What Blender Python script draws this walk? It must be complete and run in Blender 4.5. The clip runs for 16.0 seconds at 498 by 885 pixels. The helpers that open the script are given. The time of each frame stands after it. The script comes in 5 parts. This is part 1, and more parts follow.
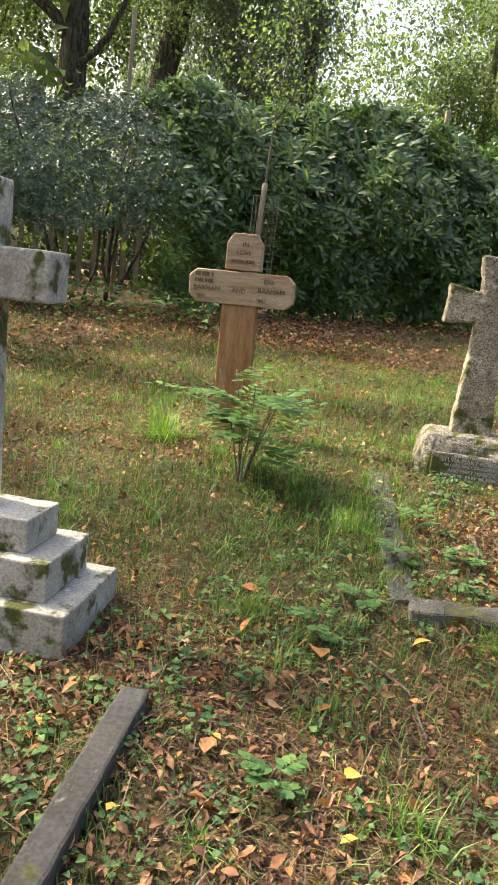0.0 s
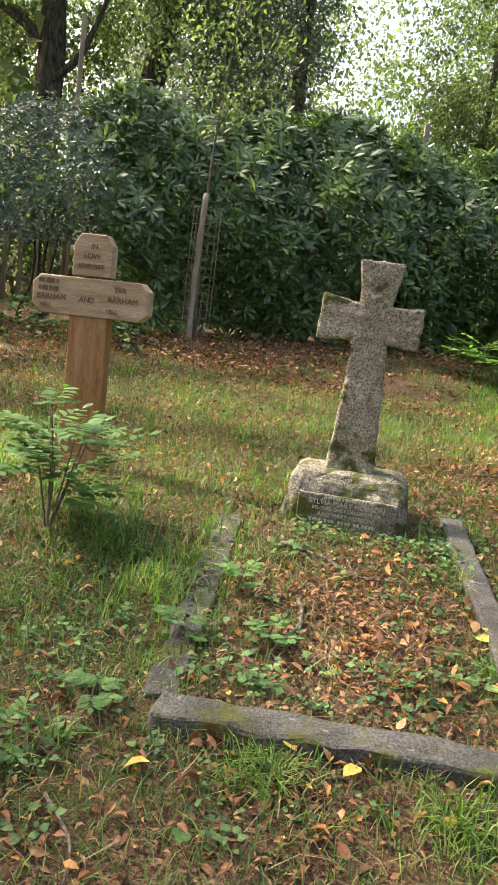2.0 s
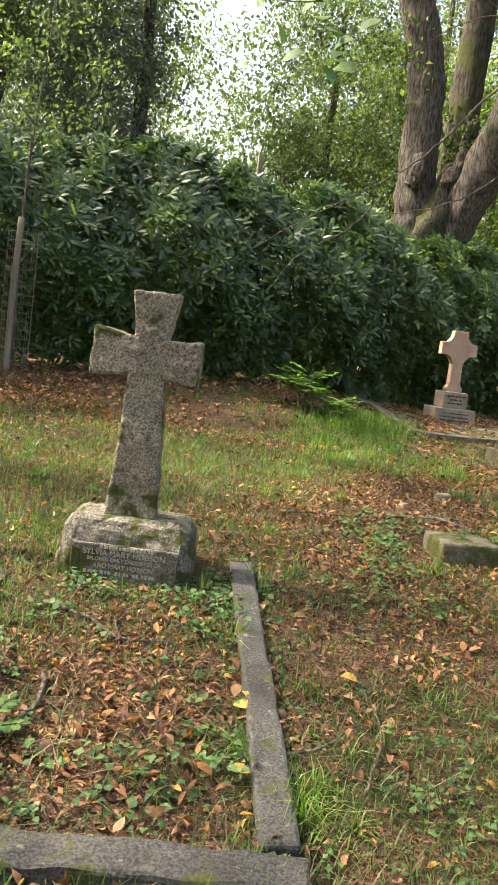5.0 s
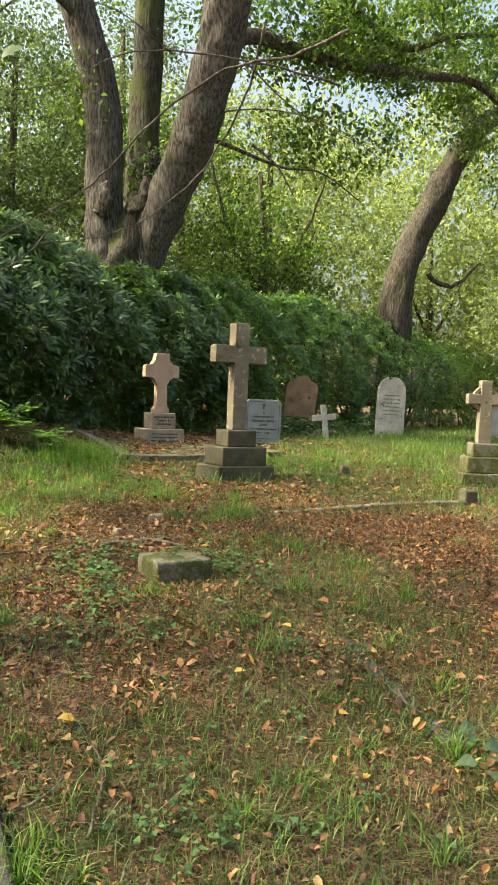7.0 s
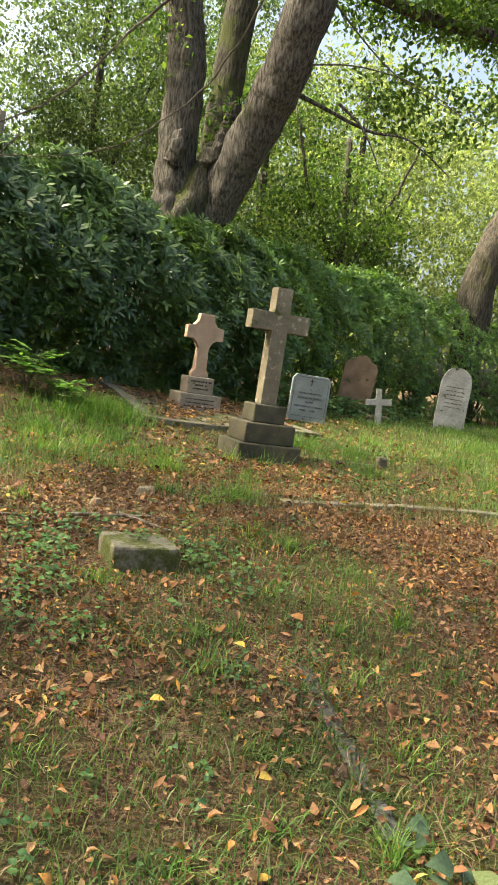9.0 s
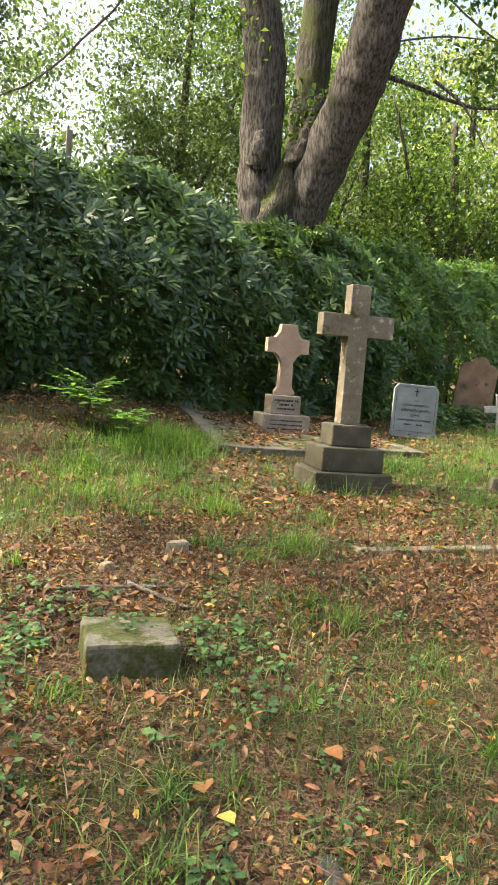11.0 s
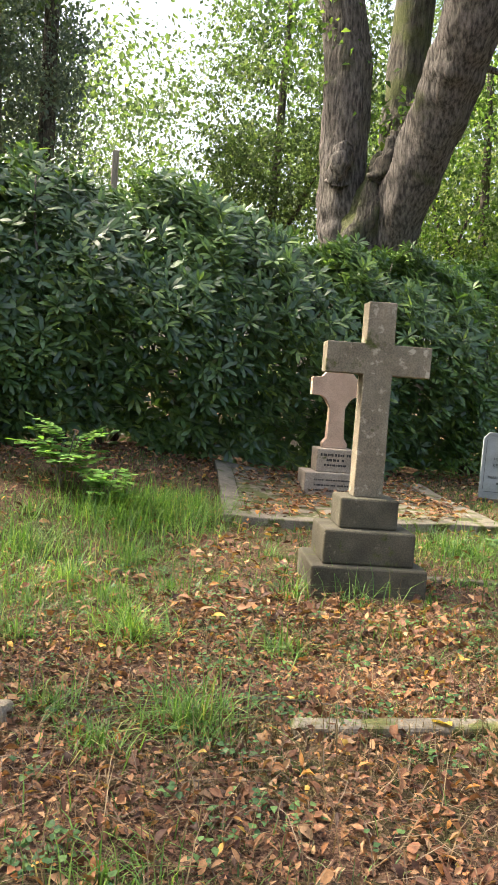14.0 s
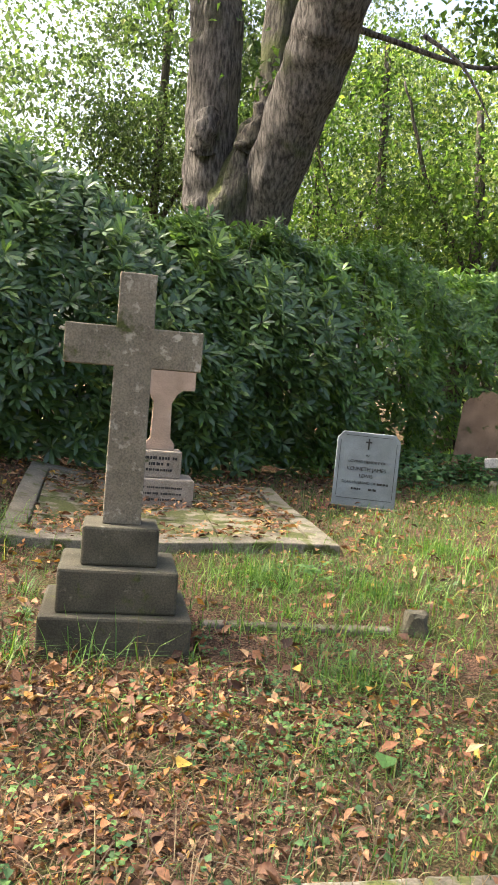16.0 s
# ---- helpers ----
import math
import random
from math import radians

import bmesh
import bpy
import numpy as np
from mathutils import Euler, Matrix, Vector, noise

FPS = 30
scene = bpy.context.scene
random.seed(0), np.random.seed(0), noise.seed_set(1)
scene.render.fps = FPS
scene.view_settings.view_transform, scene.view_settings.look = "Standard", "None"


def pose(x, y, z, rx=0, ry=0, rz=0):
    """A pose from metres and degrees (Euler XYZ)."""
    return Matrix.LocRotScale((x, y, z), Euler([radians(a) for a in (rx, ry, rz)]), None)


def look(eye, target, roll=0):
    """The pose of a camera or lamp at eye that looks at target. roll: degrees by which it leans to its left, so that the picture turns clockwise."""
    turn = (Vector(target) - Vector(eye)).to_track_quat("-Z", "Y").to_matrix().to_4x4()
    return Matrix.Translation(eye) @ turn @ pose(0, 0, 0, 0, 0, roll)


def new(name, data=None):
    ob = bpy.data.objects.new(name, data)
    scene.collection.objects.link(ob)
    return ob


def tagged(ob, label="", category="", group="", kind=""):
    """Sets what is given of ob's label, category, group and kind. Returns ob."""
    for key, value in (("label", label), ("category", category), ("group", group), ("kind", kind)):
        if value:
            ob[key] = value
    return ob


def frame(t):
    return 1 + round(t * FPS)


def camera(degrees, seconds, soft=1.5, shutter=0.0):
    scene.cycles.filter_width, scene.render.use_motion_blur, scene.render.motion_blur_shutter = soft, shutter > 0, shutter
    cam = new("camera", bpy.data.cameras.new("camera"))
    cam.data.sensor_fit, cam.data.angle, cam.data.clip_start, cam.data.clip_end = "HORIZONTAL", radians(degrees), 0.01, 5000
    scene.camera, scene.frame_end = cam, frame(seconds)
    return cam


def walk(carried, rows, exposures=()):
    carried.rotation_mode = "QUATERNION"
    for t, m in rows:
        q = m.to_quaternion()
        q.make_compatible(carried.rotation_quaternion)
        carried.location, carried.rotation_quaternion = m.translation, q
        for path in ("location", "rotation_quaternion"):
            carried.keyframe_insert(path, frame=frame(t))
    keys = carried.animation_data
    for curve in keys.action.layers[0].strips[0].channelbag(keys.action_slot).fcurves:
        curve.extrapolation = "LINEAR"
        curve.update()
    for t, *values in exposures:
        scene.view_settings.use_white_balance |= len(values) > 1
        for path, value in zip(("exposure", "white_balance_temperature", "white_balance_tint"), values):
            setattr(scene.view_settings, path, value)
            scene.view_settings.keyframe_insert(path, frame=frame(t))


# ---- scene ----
cam = camera(34.3, 16.0)
METRES, EYE, TILT, LEAN, TURN = 8.0, 1.5, 0.0, 0.0, 10.9
ROWS = [
    (0.0, 0.0, 0.0, 0.0, 1.26, -10.82, -6.61),
    (0.5, 0.0336, 0.0352, 0.0004, 2.65, -10.28, -6.09),
    (1.0, 0.0629, 0.0639, 0.0011, 2.47, -9.79, -6.06),
    (1.5, 0.1005, 0.0888, 0.0063, 3.36, -9.39, -7.52),
    (2.0, 0.1312, 0.1073, 0.0044, 3.21, -9.31, -7.12),
    (2.5, 0.1562, 0.1339, 0.0086, 2.26, -9.13, -6.94),
    (3.0, 0.1697, 0.1469, 0.0108, 1.51, -9.03, -6.96),
    (5.5, 0.1968, 0.1469, 0.0186, -10.0, -5.25, -6.25),
    (6.0, 0.2011, 0.1465, 0.0192, -14.85, -4.1, -5.1),
    (6.5, 0.2045, 0.146, 0.0194, -20.54, -3.27, -3.72),
    (7.0, 0.2087, 0.1465, 0.019, -26.14, -2.96, -2.14),
    (7.5, 0.2237, 0.1531, 0.0162, -30.13, -3.93, -1.81),
    (8.0, 0.2462, 0.1664, 0.0207, -26.75, -4.66, -6.86),
    (10.5, 0.3808, 0.3031, 0.0262, -14.51, -5.92, -4.91),
    (11.0, 0.4064, 0.3387, 0.032, -11.72, -5.45, -4.6),
    (11.5, 0.4313, 0.3689, 0.0307, -4.65, -5.51, -4.44),
    (12.0, 0.4643, 0.401, 0.0359, -1.1, -5.54, -5.58),
    (12.5, 0.4982, 0.4399, 0.0391, -0.79, -4.31, -5.76),
    (13.0, 0.5239, 0.4758, 0.0411, -1.17, -3.64, -5.4),
    (13.5, 0.5501, 0.5168, 0.0482, -1.12, -3.26, -5.43),
    (14.0, 0.5782, 0.5483, 0.0484, -1.51, -3.34, -4.22),
    (14.5, 0.6116, 0.5851, 0.0542, -4.79, -3.49, -2.99),
    (15.0, 0.6427, 0.6146, 0.0569, -6.08, -3.91, -3.05),
    (15.5, 0.6721, 0.6419, 0.0632, -6.07, -4.03, -4.56),
    (16.0, 0.7017, 0.6771, 0.0645, -6.78, -3.89, -4.71),
]
walk(cam, [(t, pose(0, 0, EYE, TILT, LEAN, TURN) @ pose(METRES * x, METRES * y, METRES * z, 90 + pitch, roll, yaw)) for t, x, y, z, yaw, pitch, roll in ROWS],
     [(0.0, 2.06, 6600, 10), (3.0, 2.04, 6650, 11), (5.5, 1.88, 6700, 10), (7.5, 1.69, 6900, -2), (10.5, 1.95, 6600, 6), (14.0, 2.18, 6350, 11), (16.0, 2.14, 6250, 11)])

# ---- light ----
world = bpy.data.worlds.new("sky")
scene.world = world
world.use_nodes = True
sky_nodes = world.node_tree.nodes
sky = sky_nodes.new("ShaderNodeTexSky")
sky.sky_type, sky.sun_disc = "NISHITA", False
SUN_DIR = Vector((-0.70, 0.10, 0.68)).normalized()
sky.sun_elevation = math.asin(SUN_DIR.z)
sky.sun_rotation = math.atan2(SUN_DIR.x, SUN_DIR.y)
sky.air_density, sky.dust_density, sky.ozone_density = 0.9, 10.0, 0.4
world.node_tree.links.new(sky.outputs[0], sky_nodes["Background"].inputs[0])
sky_nodes["Background"].inputs[1].default_value = 0.15
sun_data = bpy.data.lights.new("sun", "SUN")
sun_data.energy, sun_data.angle, sun_data.color = 3.2, radians(1.5), (1.0, 0.90, 0.74)
sun = new("sun", sun_data)
sun.matrix_world = look(SUN_DIR * 60, (0, 0, 0))

# ---- materials ----


def material(name, build, rough=0.8, spec=0.3):
    mat = bpy.data.materials.new(name)
    mat.use_nodes = True
    nt = mat.node_tree
    bsdf = nt.nodes["Principled BSDF"]
    bsdf.inputs["Roughness"].default_value = rough
    bsdf.inputs["Specular IOR Level"].default_value = spec
    build(nt, bsdf)
    return mat


def node(nt, kind, **values):
    n = nt.nodes.new(kind)
    for key, value in values.items():
        n.inputs[key.replace("_", " ")].default_value = value
    return n


def ramp(nt, source, stops):
    r = nt.nodes.new("ShaderNodeValToRGB")
    els = r.color_ramp.elements
    while len(els) < len(stops):
        els.new(0.5)
    for e, (p, c) in zip(els, stops):
        e.position, e.color = p, (*c, 1)
    nt.links.new(source, r.inputs[0])
    return r.outputs[0]


def mix(nt, fac, a, b, kind="MIX"):
    m = nt.nodes.new("ShaderNodeMix")
    m.data_type, m.blend_type = "RGBA", kind
    for socket, value in ((m.inputs[0], fac), (m.inputs[6], a), (m.inputs[7], b)):
        if isinstance(value, bpy.types.NodeSocket):
            nt.links.new(value, socket)
        elif isinstance(value, tuple):
            socket.default_value = (*value, 1)
        else:
            socket.default_value = value
    return m.outputs[2]


def coords(nt, world_space=False):
    if world_space:
        return nt.nodes.new("ShaderNodeNewGeometry").outputs["Position"]
    return nt.nodes.new("ShaderNodeTexCoord").outputs["Object"]


def noise_tex(nt, vec, scale, detail=6.0, rough=0.6):
    n = node(nt, "ShaderNodeTexNoise", Scale=scale, Detail=detail, Roughness=rough)
    nt.links.new(vec, n.inputs["Vector"])
    return n.outputs["Fac"]


def bump(nt, bsdf, height, strength, distance):
    b = node(nt, "ShaderNodeBump", Strength=strength, Distance=distance)
    nt.links.new(height, b.inputs["Height"])
    nt.links.new(b.outputs[0], bsdf.inputs["Normal"])


def stone(name, light, dark, lichen=(0.42, 0.42, 0.36), lichen_at=0.62, moss=0.0, grain=90.0, relief=0.006, contrast=0.35):
    """Weathered stone: mottled body, fine speckle, lichen spots and moss patches."""
    def build(nt, bsdf):
        v = coords(nt)
        body = ramp(nt, noise_tex(nt, v, 5.0), [(0.3, dark), (0.7, light)])
        speck = ramp(nt, noise_tex(nt, v, grain, 3.0), [(0.36, (1 - contrast,) * 3), (0.62, (1 + contrast * 0.5,) * 3)])
        col = mix(nt, 0.8, body, speck, "MULTIPLY")
        spots = ramp(nt, noise_tex(nt, v, 16.0, 4.0), [(lichen_at, (0, 0, 0)), (lichen_at + 0.08, (1, 1, 1))])
        col = mix(nt, spots, col, lichen)
        stain = ramp(nt, noise_tex(nt, v, 2.2, 5.0), [(0.45, (1, 1, 1)), (0.75, (0.5, 0.48, 0.44))])
        col = mix(nt, 0.8, col, stain, "MULTIPLY")
        if moss:
            patch = ramp(nt, noise_tex(nt, v, 7.0, 7.0), [(0.66 - moss * 0.25, (0, 0, 0)), (0.74 - moss * 0.25, (1, 1, 1))])
            green = ramp(nt, noise_tex(nt, v, 60.0), [(0.3, (0.035, 0.04, 0.012)), (0.7, (0.10, 0.11, 0.03))])
            col = mix(nt, patch, col, green)
        nt.links.new(col, bsdf.inputs["Base Color"])
        bump(nt, bsdf, noise_tex(nt, v, grain * 0.7, 5.0, 0.7), 0.7, relief)
    return material(name, build, 0.9, 0.25)


GRANITE = stone("rough_granite", (0.40, 0.352, 0.26), (0.21, 0.184, 0.133), (0.50, 0.445, 0.335), 0.60, 0.5, 100.0, 0.018, 0.8)
GRANITE_BASE = stone("mossy_granite", (0.27, 0.245, 0.195), (0.15, 0.136, 0.104), (0.36, 0.33, 0.27), 0.60, 0.72, 100.0, 0.018, 0.8)
GRANITE_KERB = stone("kerb_granite", (0.105, 0.102, 0.094), (0.05, 0.049, 0.045), (0.20, 0.193, 0.172), 0.64, 0.5, 110.0, 0.014, 0.7)
GREY_STONE = stone("grey_sandstone", (0.29, 0.247, 0.175), (0.17, 0.145, 0.10), (0.42, 0.375, 0.285), 0.59, 0.2, 110.0, 0.004)
DARK_STONE = stone("dark_stone", (0.12, 0.108, 0.073), (0.058, 0.053, 0.036), (0.19, 0.172, 0.125), 0.66, 0.25, 120.0, 0.004)
PALE_STONE = stone("pale_limestone", (0.47, 0.45, 0.40), (0.29, 0.275, 0.24), (0.58, 0.57, 0.53), 0.64, 0.62, 90.0, 0.004)
MARBLE = stone("weathered_marble", (0.5, 0.48, 0.44), (0.32, 0.31, 0.28), (0.25, 0.25, 0.21), 0.66, 0.2, 60.0, 0.003)
PINK_STONE = stone("pink_sandstone", (0.56, 0.40, 0.29), (0.42, 0.29, 0.205), (0.48, 0.38, 0.29), 0.68, 0.0, 120.0, 0.003)
BUFF_STONE = stone("buff_stone", (0.36, 0.30, 0.23), (0.24, 0.2, 0.155), (0.44, 0.39, 0.31), 0.66, 0.08, 110.0, 0.003)
BROWN_STONE = stone("brown_sandstone", (0.30, 0.20, 0.13), (0.17, 0.115, 0.075), (0.3, 0.24, 0.17), 0.68, 0.3, 80.0, 0.004)
GREY_GRANITE = stone("polished_grey_granite", (0.25, 0.28, 0.28), (0.20, 0.225, 0.225), (0.29, 0.31, 0.30), 0.75, 0.0, 200.0, 0.001)
SLATE = stone("dark_slate", (0.085, 0.082, 0.075), (0.042, 0.041, 0.037), (0.16, 0.155, 0.135), 0.66, 0.15, 70.0, 0.004)
MOSSY_STONE = stone("mossy_stone", (0.18, 0.165, 0.125), (0.11, 0.10, 0.073), (0.24, 0.225, 0.17), 0.64, 0.85, 70.0, 0.008)
PAVING = stone("mossy_paving", (0.25, 0.215, 0.16), (0.14, 0.12, 0.09), (0.33, 0.30, 0.23), 0.66, 0.85, 80.0, 0.004)
PAVING_KERB = stone("paving_kerb", (0.20, 0.176, 0.132), (0.11, 0.097, 0.072), (0.28, 0.25, 0.195), 0.62, 0.55, 80.0, 0.004)


def plain(name, col, rough=0.7):
    def build(nt, bsdf):
        v = coords(nt)
        tone = ramp(nt, noise_tex(nt, v, 40.0), [(0.3, tuple(c * 0.75 for c in col)), (0.7, col)])
        nt.links.new(tone, bsdf.inputs["Base Color"])
    return material(name, build, rough)


INK = plain("carved_dark_letters", (0.03, 0.028, 0.025))
PALE_INK = plain("weathered_letters", (0.52, 0.48, 0.39))
WOOD_INK = plain("carved_wood_letters", (0.13, 0.078, 0.045))


def wood(name, light, dark, grey, axis=(6.0, 6.0, 0.8)):
    def build(nt, bsdf):
        v = coords(nt)
        m = nt.nodes.new("ShaderNodeMapping")
        m.inputs["Scale"].default_value = axis
        nt.links.new(v, m.inputs["Vector"])
        grain = noise_tex(nt, m.outputs[0], 9.0, 8.0, 0.65)
        col = ramp(nt, grain, [(0.3, dark), (0.65, light)])
        worn = ramp(nt, noise_tex(nt, m.outputs[0], 2.0, 5.0), [(0.42, (0, 0, 0)), (0.68, (1, 1, 1))])
        col = mix(nt, worn, col, grey)
        fine = ramp(nt, noise_tex(nt, m.outputs[0], 40.0, 3.0), [(0.3, (0.6, 0.6, 0.6)), (0.6, (1.1, 1.1, 1.1))])
        col = mix(nt, 0.7, col, fine, "MULTIPLY")
        nt.links.new(col, bsdf.inputs["Base Color"])
        bump(nt, bsdf, grain, 0.6, 0.004)
    return material(name, build, 0.75, 0.25)


WOOD_POST = wood("stained_oak_post", (0.30, 0.155, 0.06), (0.16, 0.075, 0.03), (0.33, 0.20, 0.10))
WOOD_ARM = wood("weathered_oak_board", (0.34, 0.23, 0.135), (0.19, 0.12, 0.07), (0.40, 0.32, 0.22), (0.8, 6.0, 6.0))
WOOD_GREY = wood("grey_stake_wood", (0.27, 0.22, 0.16), (0.15, 0.12, 0.085), (0.33, 0.29, 0.22), (8.0, 8.0, 0.6))


def bark(name, light, dark, moss=0.5):
    def build(nt, bsdf):
        v = coords(nt)
        m = nt.nodes.new("ShaderNodeMapping")
        m.inputs["Scale"].default_value = (1.0, 1.0, 0.22)
        nt.links.new(v, m.inputs["Vector"])
        ridges = noise_tex(nt, m.outputs[0], 24.0, 6.0, 0.62)
        fine = noise_tex(nt, v, 50.0, 4.0)
        col = ramp(nt, ridges, [(0.38, dark), (0.62, light)])
        col = mix(nt, 0.5, col, ramp(nt, fine, [(0.3, (0.6, 0.6, 0.6)), (0.7, (1.2, 1.2, 1.2))]), "MULTIPLY")
        patch = ramp(nt, noise_tex(nt, v, 1.3, 5.0), [(0.7 - 0.2 * moss, (0, 0, 0)), (0.85 - 0.2 * moss, (0.75, 0.75, 0.75))])
        col = mix(nt, patch, col, ramp(nt, fine, [(0.3, (0.035, 0.045, 0.012)), (0.7, (0.10, 0.115, 0.03))]))
        nt.links.new(col, bsdf.inputs["Base Color"])
        bump(nt, bsdf, ridges, 1.0, 0.05)
    return material(name, build, 0.95, 0.15)


OAK_BARK = bark("oak_bark", (0.17, 0.15, 0.128), (0.04, 0.035, 0.03), 0.45)
DARK_BARK = bark("dark_bark", (0.135, 0.118, 0.092), (0.035, 0.031, 0.026), 0.75)
MOSS_BARK = bark("mossy_bark", (0.115, 0.105, 0.08), (0.03, 0.026, 0.022), 1.2)
TWIG_BARK = bark("twig_bark", (0.21, 0.18, 0.145), (0.10, 0.085, 0.065), 0.3)


def leaf(name, stops, rough=0.5, through_light=0.35, spec=0.4, glow=(1.5, 1.6, 0.7)):
    """Leaves: a colour of its own for each leaf, some light passing through."""
    def build(nt, bsdf):
        g = nt.nodes.new("ShaderNodeNewGeometry")
        col = ramp(nt, g.outputs["Random Per Island"], stops)
        shade = ramp(nt, noise_tex(nt, g.outputs["Position"], 1.1, 3.0), [(0.35, (0.72, 0.75, 0.72)), (0.65, (1.2, 1.15, 1.0))])
        col = mix(nt, 1.0, col, shade, "MULTIPLY")
        mottle = ramp(nt, noise_tex(nt, g.outputs["Position"], 110.0, 3.0), [(0.32, (0.6, 0.58, 0.55)), (0.68, (1.2, 1.2, 1.18))])
        col = mix(nt, 0.8, col, mottle, "MULTIPLY")
        nt.links.new(col, bsdf.inputs["Base Color"])
        if through_light:
            t = nt.nodes.new("ShaderNodeBsdfTranslucent")
            nt.links.new(mix(nt, 1.0, col, glow, "MULTIPLY"), t.inputs["Color"])
            m = nt.nodes.new("ShaderNodeMixShader")
            m.inputs[0].default_value = through_light
            nt.links.new(bsdf.outputs[0], m.inputs[1])
            nt.links.new(t.outputs[0], m.inputs[2])
            nt.links.new(m.outputs[0], nt.nodes["Material Output"].inputs["Surface"])
    return material(name, build, rough, spec)


RHODO = leaf("rhododendron_leaf", [(0.0, (0.042, 0.085, 0.03)), (0.6, (0.082, 0.148, 0.05)), (0.93, (0.14, 0.225, 0.07)), (1.0, (0.23, 0.33, 0.085))], 0.35, 0.25, 0.55)
LAUREL = leaf("laurel_leaf", [(0.0, (0.06, 0.125, 0.035)), (0.6, (0.11, 0.205, 0.055)), (0.93, (0.17, 0.28, 0.07)), (1.0, (0.26, 0.37, 0.085))], 0.38, 0.35, 0.5)
HOLLY = leaf("holly_leaf", [(0.0, (0.04, 0.07, 0.042)), (0.7, (0.075, 0.12, 0.07)), (1.0, (0.12, 0.17, 0.09))], 0.42, 0.08, 0.45)
OAK_LEAF = leaf("oak_leaf", [(0.0, (0.055, 0.095, 0.03)), (0.5, (0.10, 0.16, 0.05)), (0.85, (0.16, 0.235, 0.07)), (1.0, (0.27, 0.32, 0.09))], 0.55, 0.5, 0.4, (1.35, 1.6, 0.7))
WOOD_LEAF = leaf("woodland_leaf", [(0.0, (0.065, 0.098, 0.045)), (0.6, (0.10, 0.15, 0.062)), (1.0, (0.18, 0.23, 0.09))], 0.55, 0.45, 0.4, (1.35, 1.5, 0.85))
# Pale leaf colours that paint in distance haze and brightness.
HAZE_LEAF = leaf("hazed_far_leaf", [(0.0, (0.12, 0.16, 0.085)), (0.6, (0.20, 0.255, 0.13)), (1.0, (0.36, 0.41, 0.20))], 0.6, 0.5)
# Needles greyed and lightened; the haze over them is in the colour.
CONIFER = leaf("hazed_conifer_needles", [(0.0, (0.10, 0.138, 0.112)), (0.7, (0.16, 0.20, 0.152)), (1.0, (0.22, 0.26, 0.185))], 0.6, 0.35, 0.4, (1.2, 1.3, 1.05))
BRIGHT_LEAF = leaf("bright_green_leaf", [(0.0, (0.055, 0.13, 0.04)), (0.7, (0.09, 0.19, 0.055)), (1.0, (0.15, 0.25, 0.075))], 0.5, 0.35)
FERN_LEAF = leaf("fern_leaf", [(0.0, (0.10, 0.22, 0.05)), (0.6, (0.16, 0.31, 0.07)), (1.0, (0.24, 0.38, 0.10))], 0.55, 0.4)
BRAMBLE_LEAF = leaf("bramble_leaf", [(0.0, (0.05, 0.085, 0.05)), (0.7, (0.075, 0.12, 0.07)), (0.95, (0.10, 0.15, 0.08)), (1.0, (0.2, 0.22, 0.07))], 0.55, 0.12, 0.3)
IVY_LEAF = leaf("ivy_leaf", [(0.0, (0.035, 0.09, 0.04)), (0.6, (0.07, 0.14, 0.05)), (1.0, (0.13, 0.23, 0.075))], 0.6, 0.25, 0.25)
GRASS = leaf("grass_blade", [(0.0, (0.032, 0.07, 0.02)), (0.45, (0.07, 0.14, 0.036)), (0.8, (0.125, 0.20, 0.05)), (0.93, (0.18, 0.18, 0.075)), (1.0, (0.27, 0.22, 0.12))], 0.6, 0.35)
LONG_GRASS = leaf("long_grass_blade", [(0.0, (0.06, 0.13, 0.025)), (0.6, (0.11, 0.22, 0.045)), (0.92, (0.2, 0.31, 0.075)), (1.0, (0.34, 0.30, 0.13))], 0.5, 0.4)
TWIG_LITTER = leaf("dead_stem", [(0.0, (0.05, 0.032, 0.022)), (0.6, (0.12, 0.082, 0.055)), (1.0, (0.25, 0.19, 0.13))], 0.8, 0.0)
STRAW = leaf("dry_straw", [(0.0, (0.09, 0.06, 0.036)), (0.6, (0.165, 0.115, 0.065)), (1.0, (0.27, 0.205, 0.125))], 0.7, 0.2)
LITTER = leaf("dead_leaf", [(0.0, (0.045, 0.024, 0.017)), (0.28, (0.135, 0.064, 0.04)), (0.55, (0.225, 0.105, 0.055)), (0.78, (0.30, 0.16, 0.085)), (0.9, (0.36, 0.235, 0.14)), (0.97, (0.40, 0.165, 0.05)), (1.0, (0.5, 0.33, 0.07))], 0.7, 0.15, 0.3)
YELLOW_LEAF = leaf("yellow_leaf", [(0.0, (0.40, 0.23, 0.04)), (0.6, (0.47, 0.33, 0.07)), (1.0, (0.47, 0.39, 0.17))], 0.6, 0.2)
ORANGE_LEAF = leaf("orange_leaf", [(0.0, (0.21, 0.085, 0.03)), (0.6, (0.31, 0.14, 0.05)), (1.0, (0.30, 0.18, 0.09))], 0.65, 0.2)


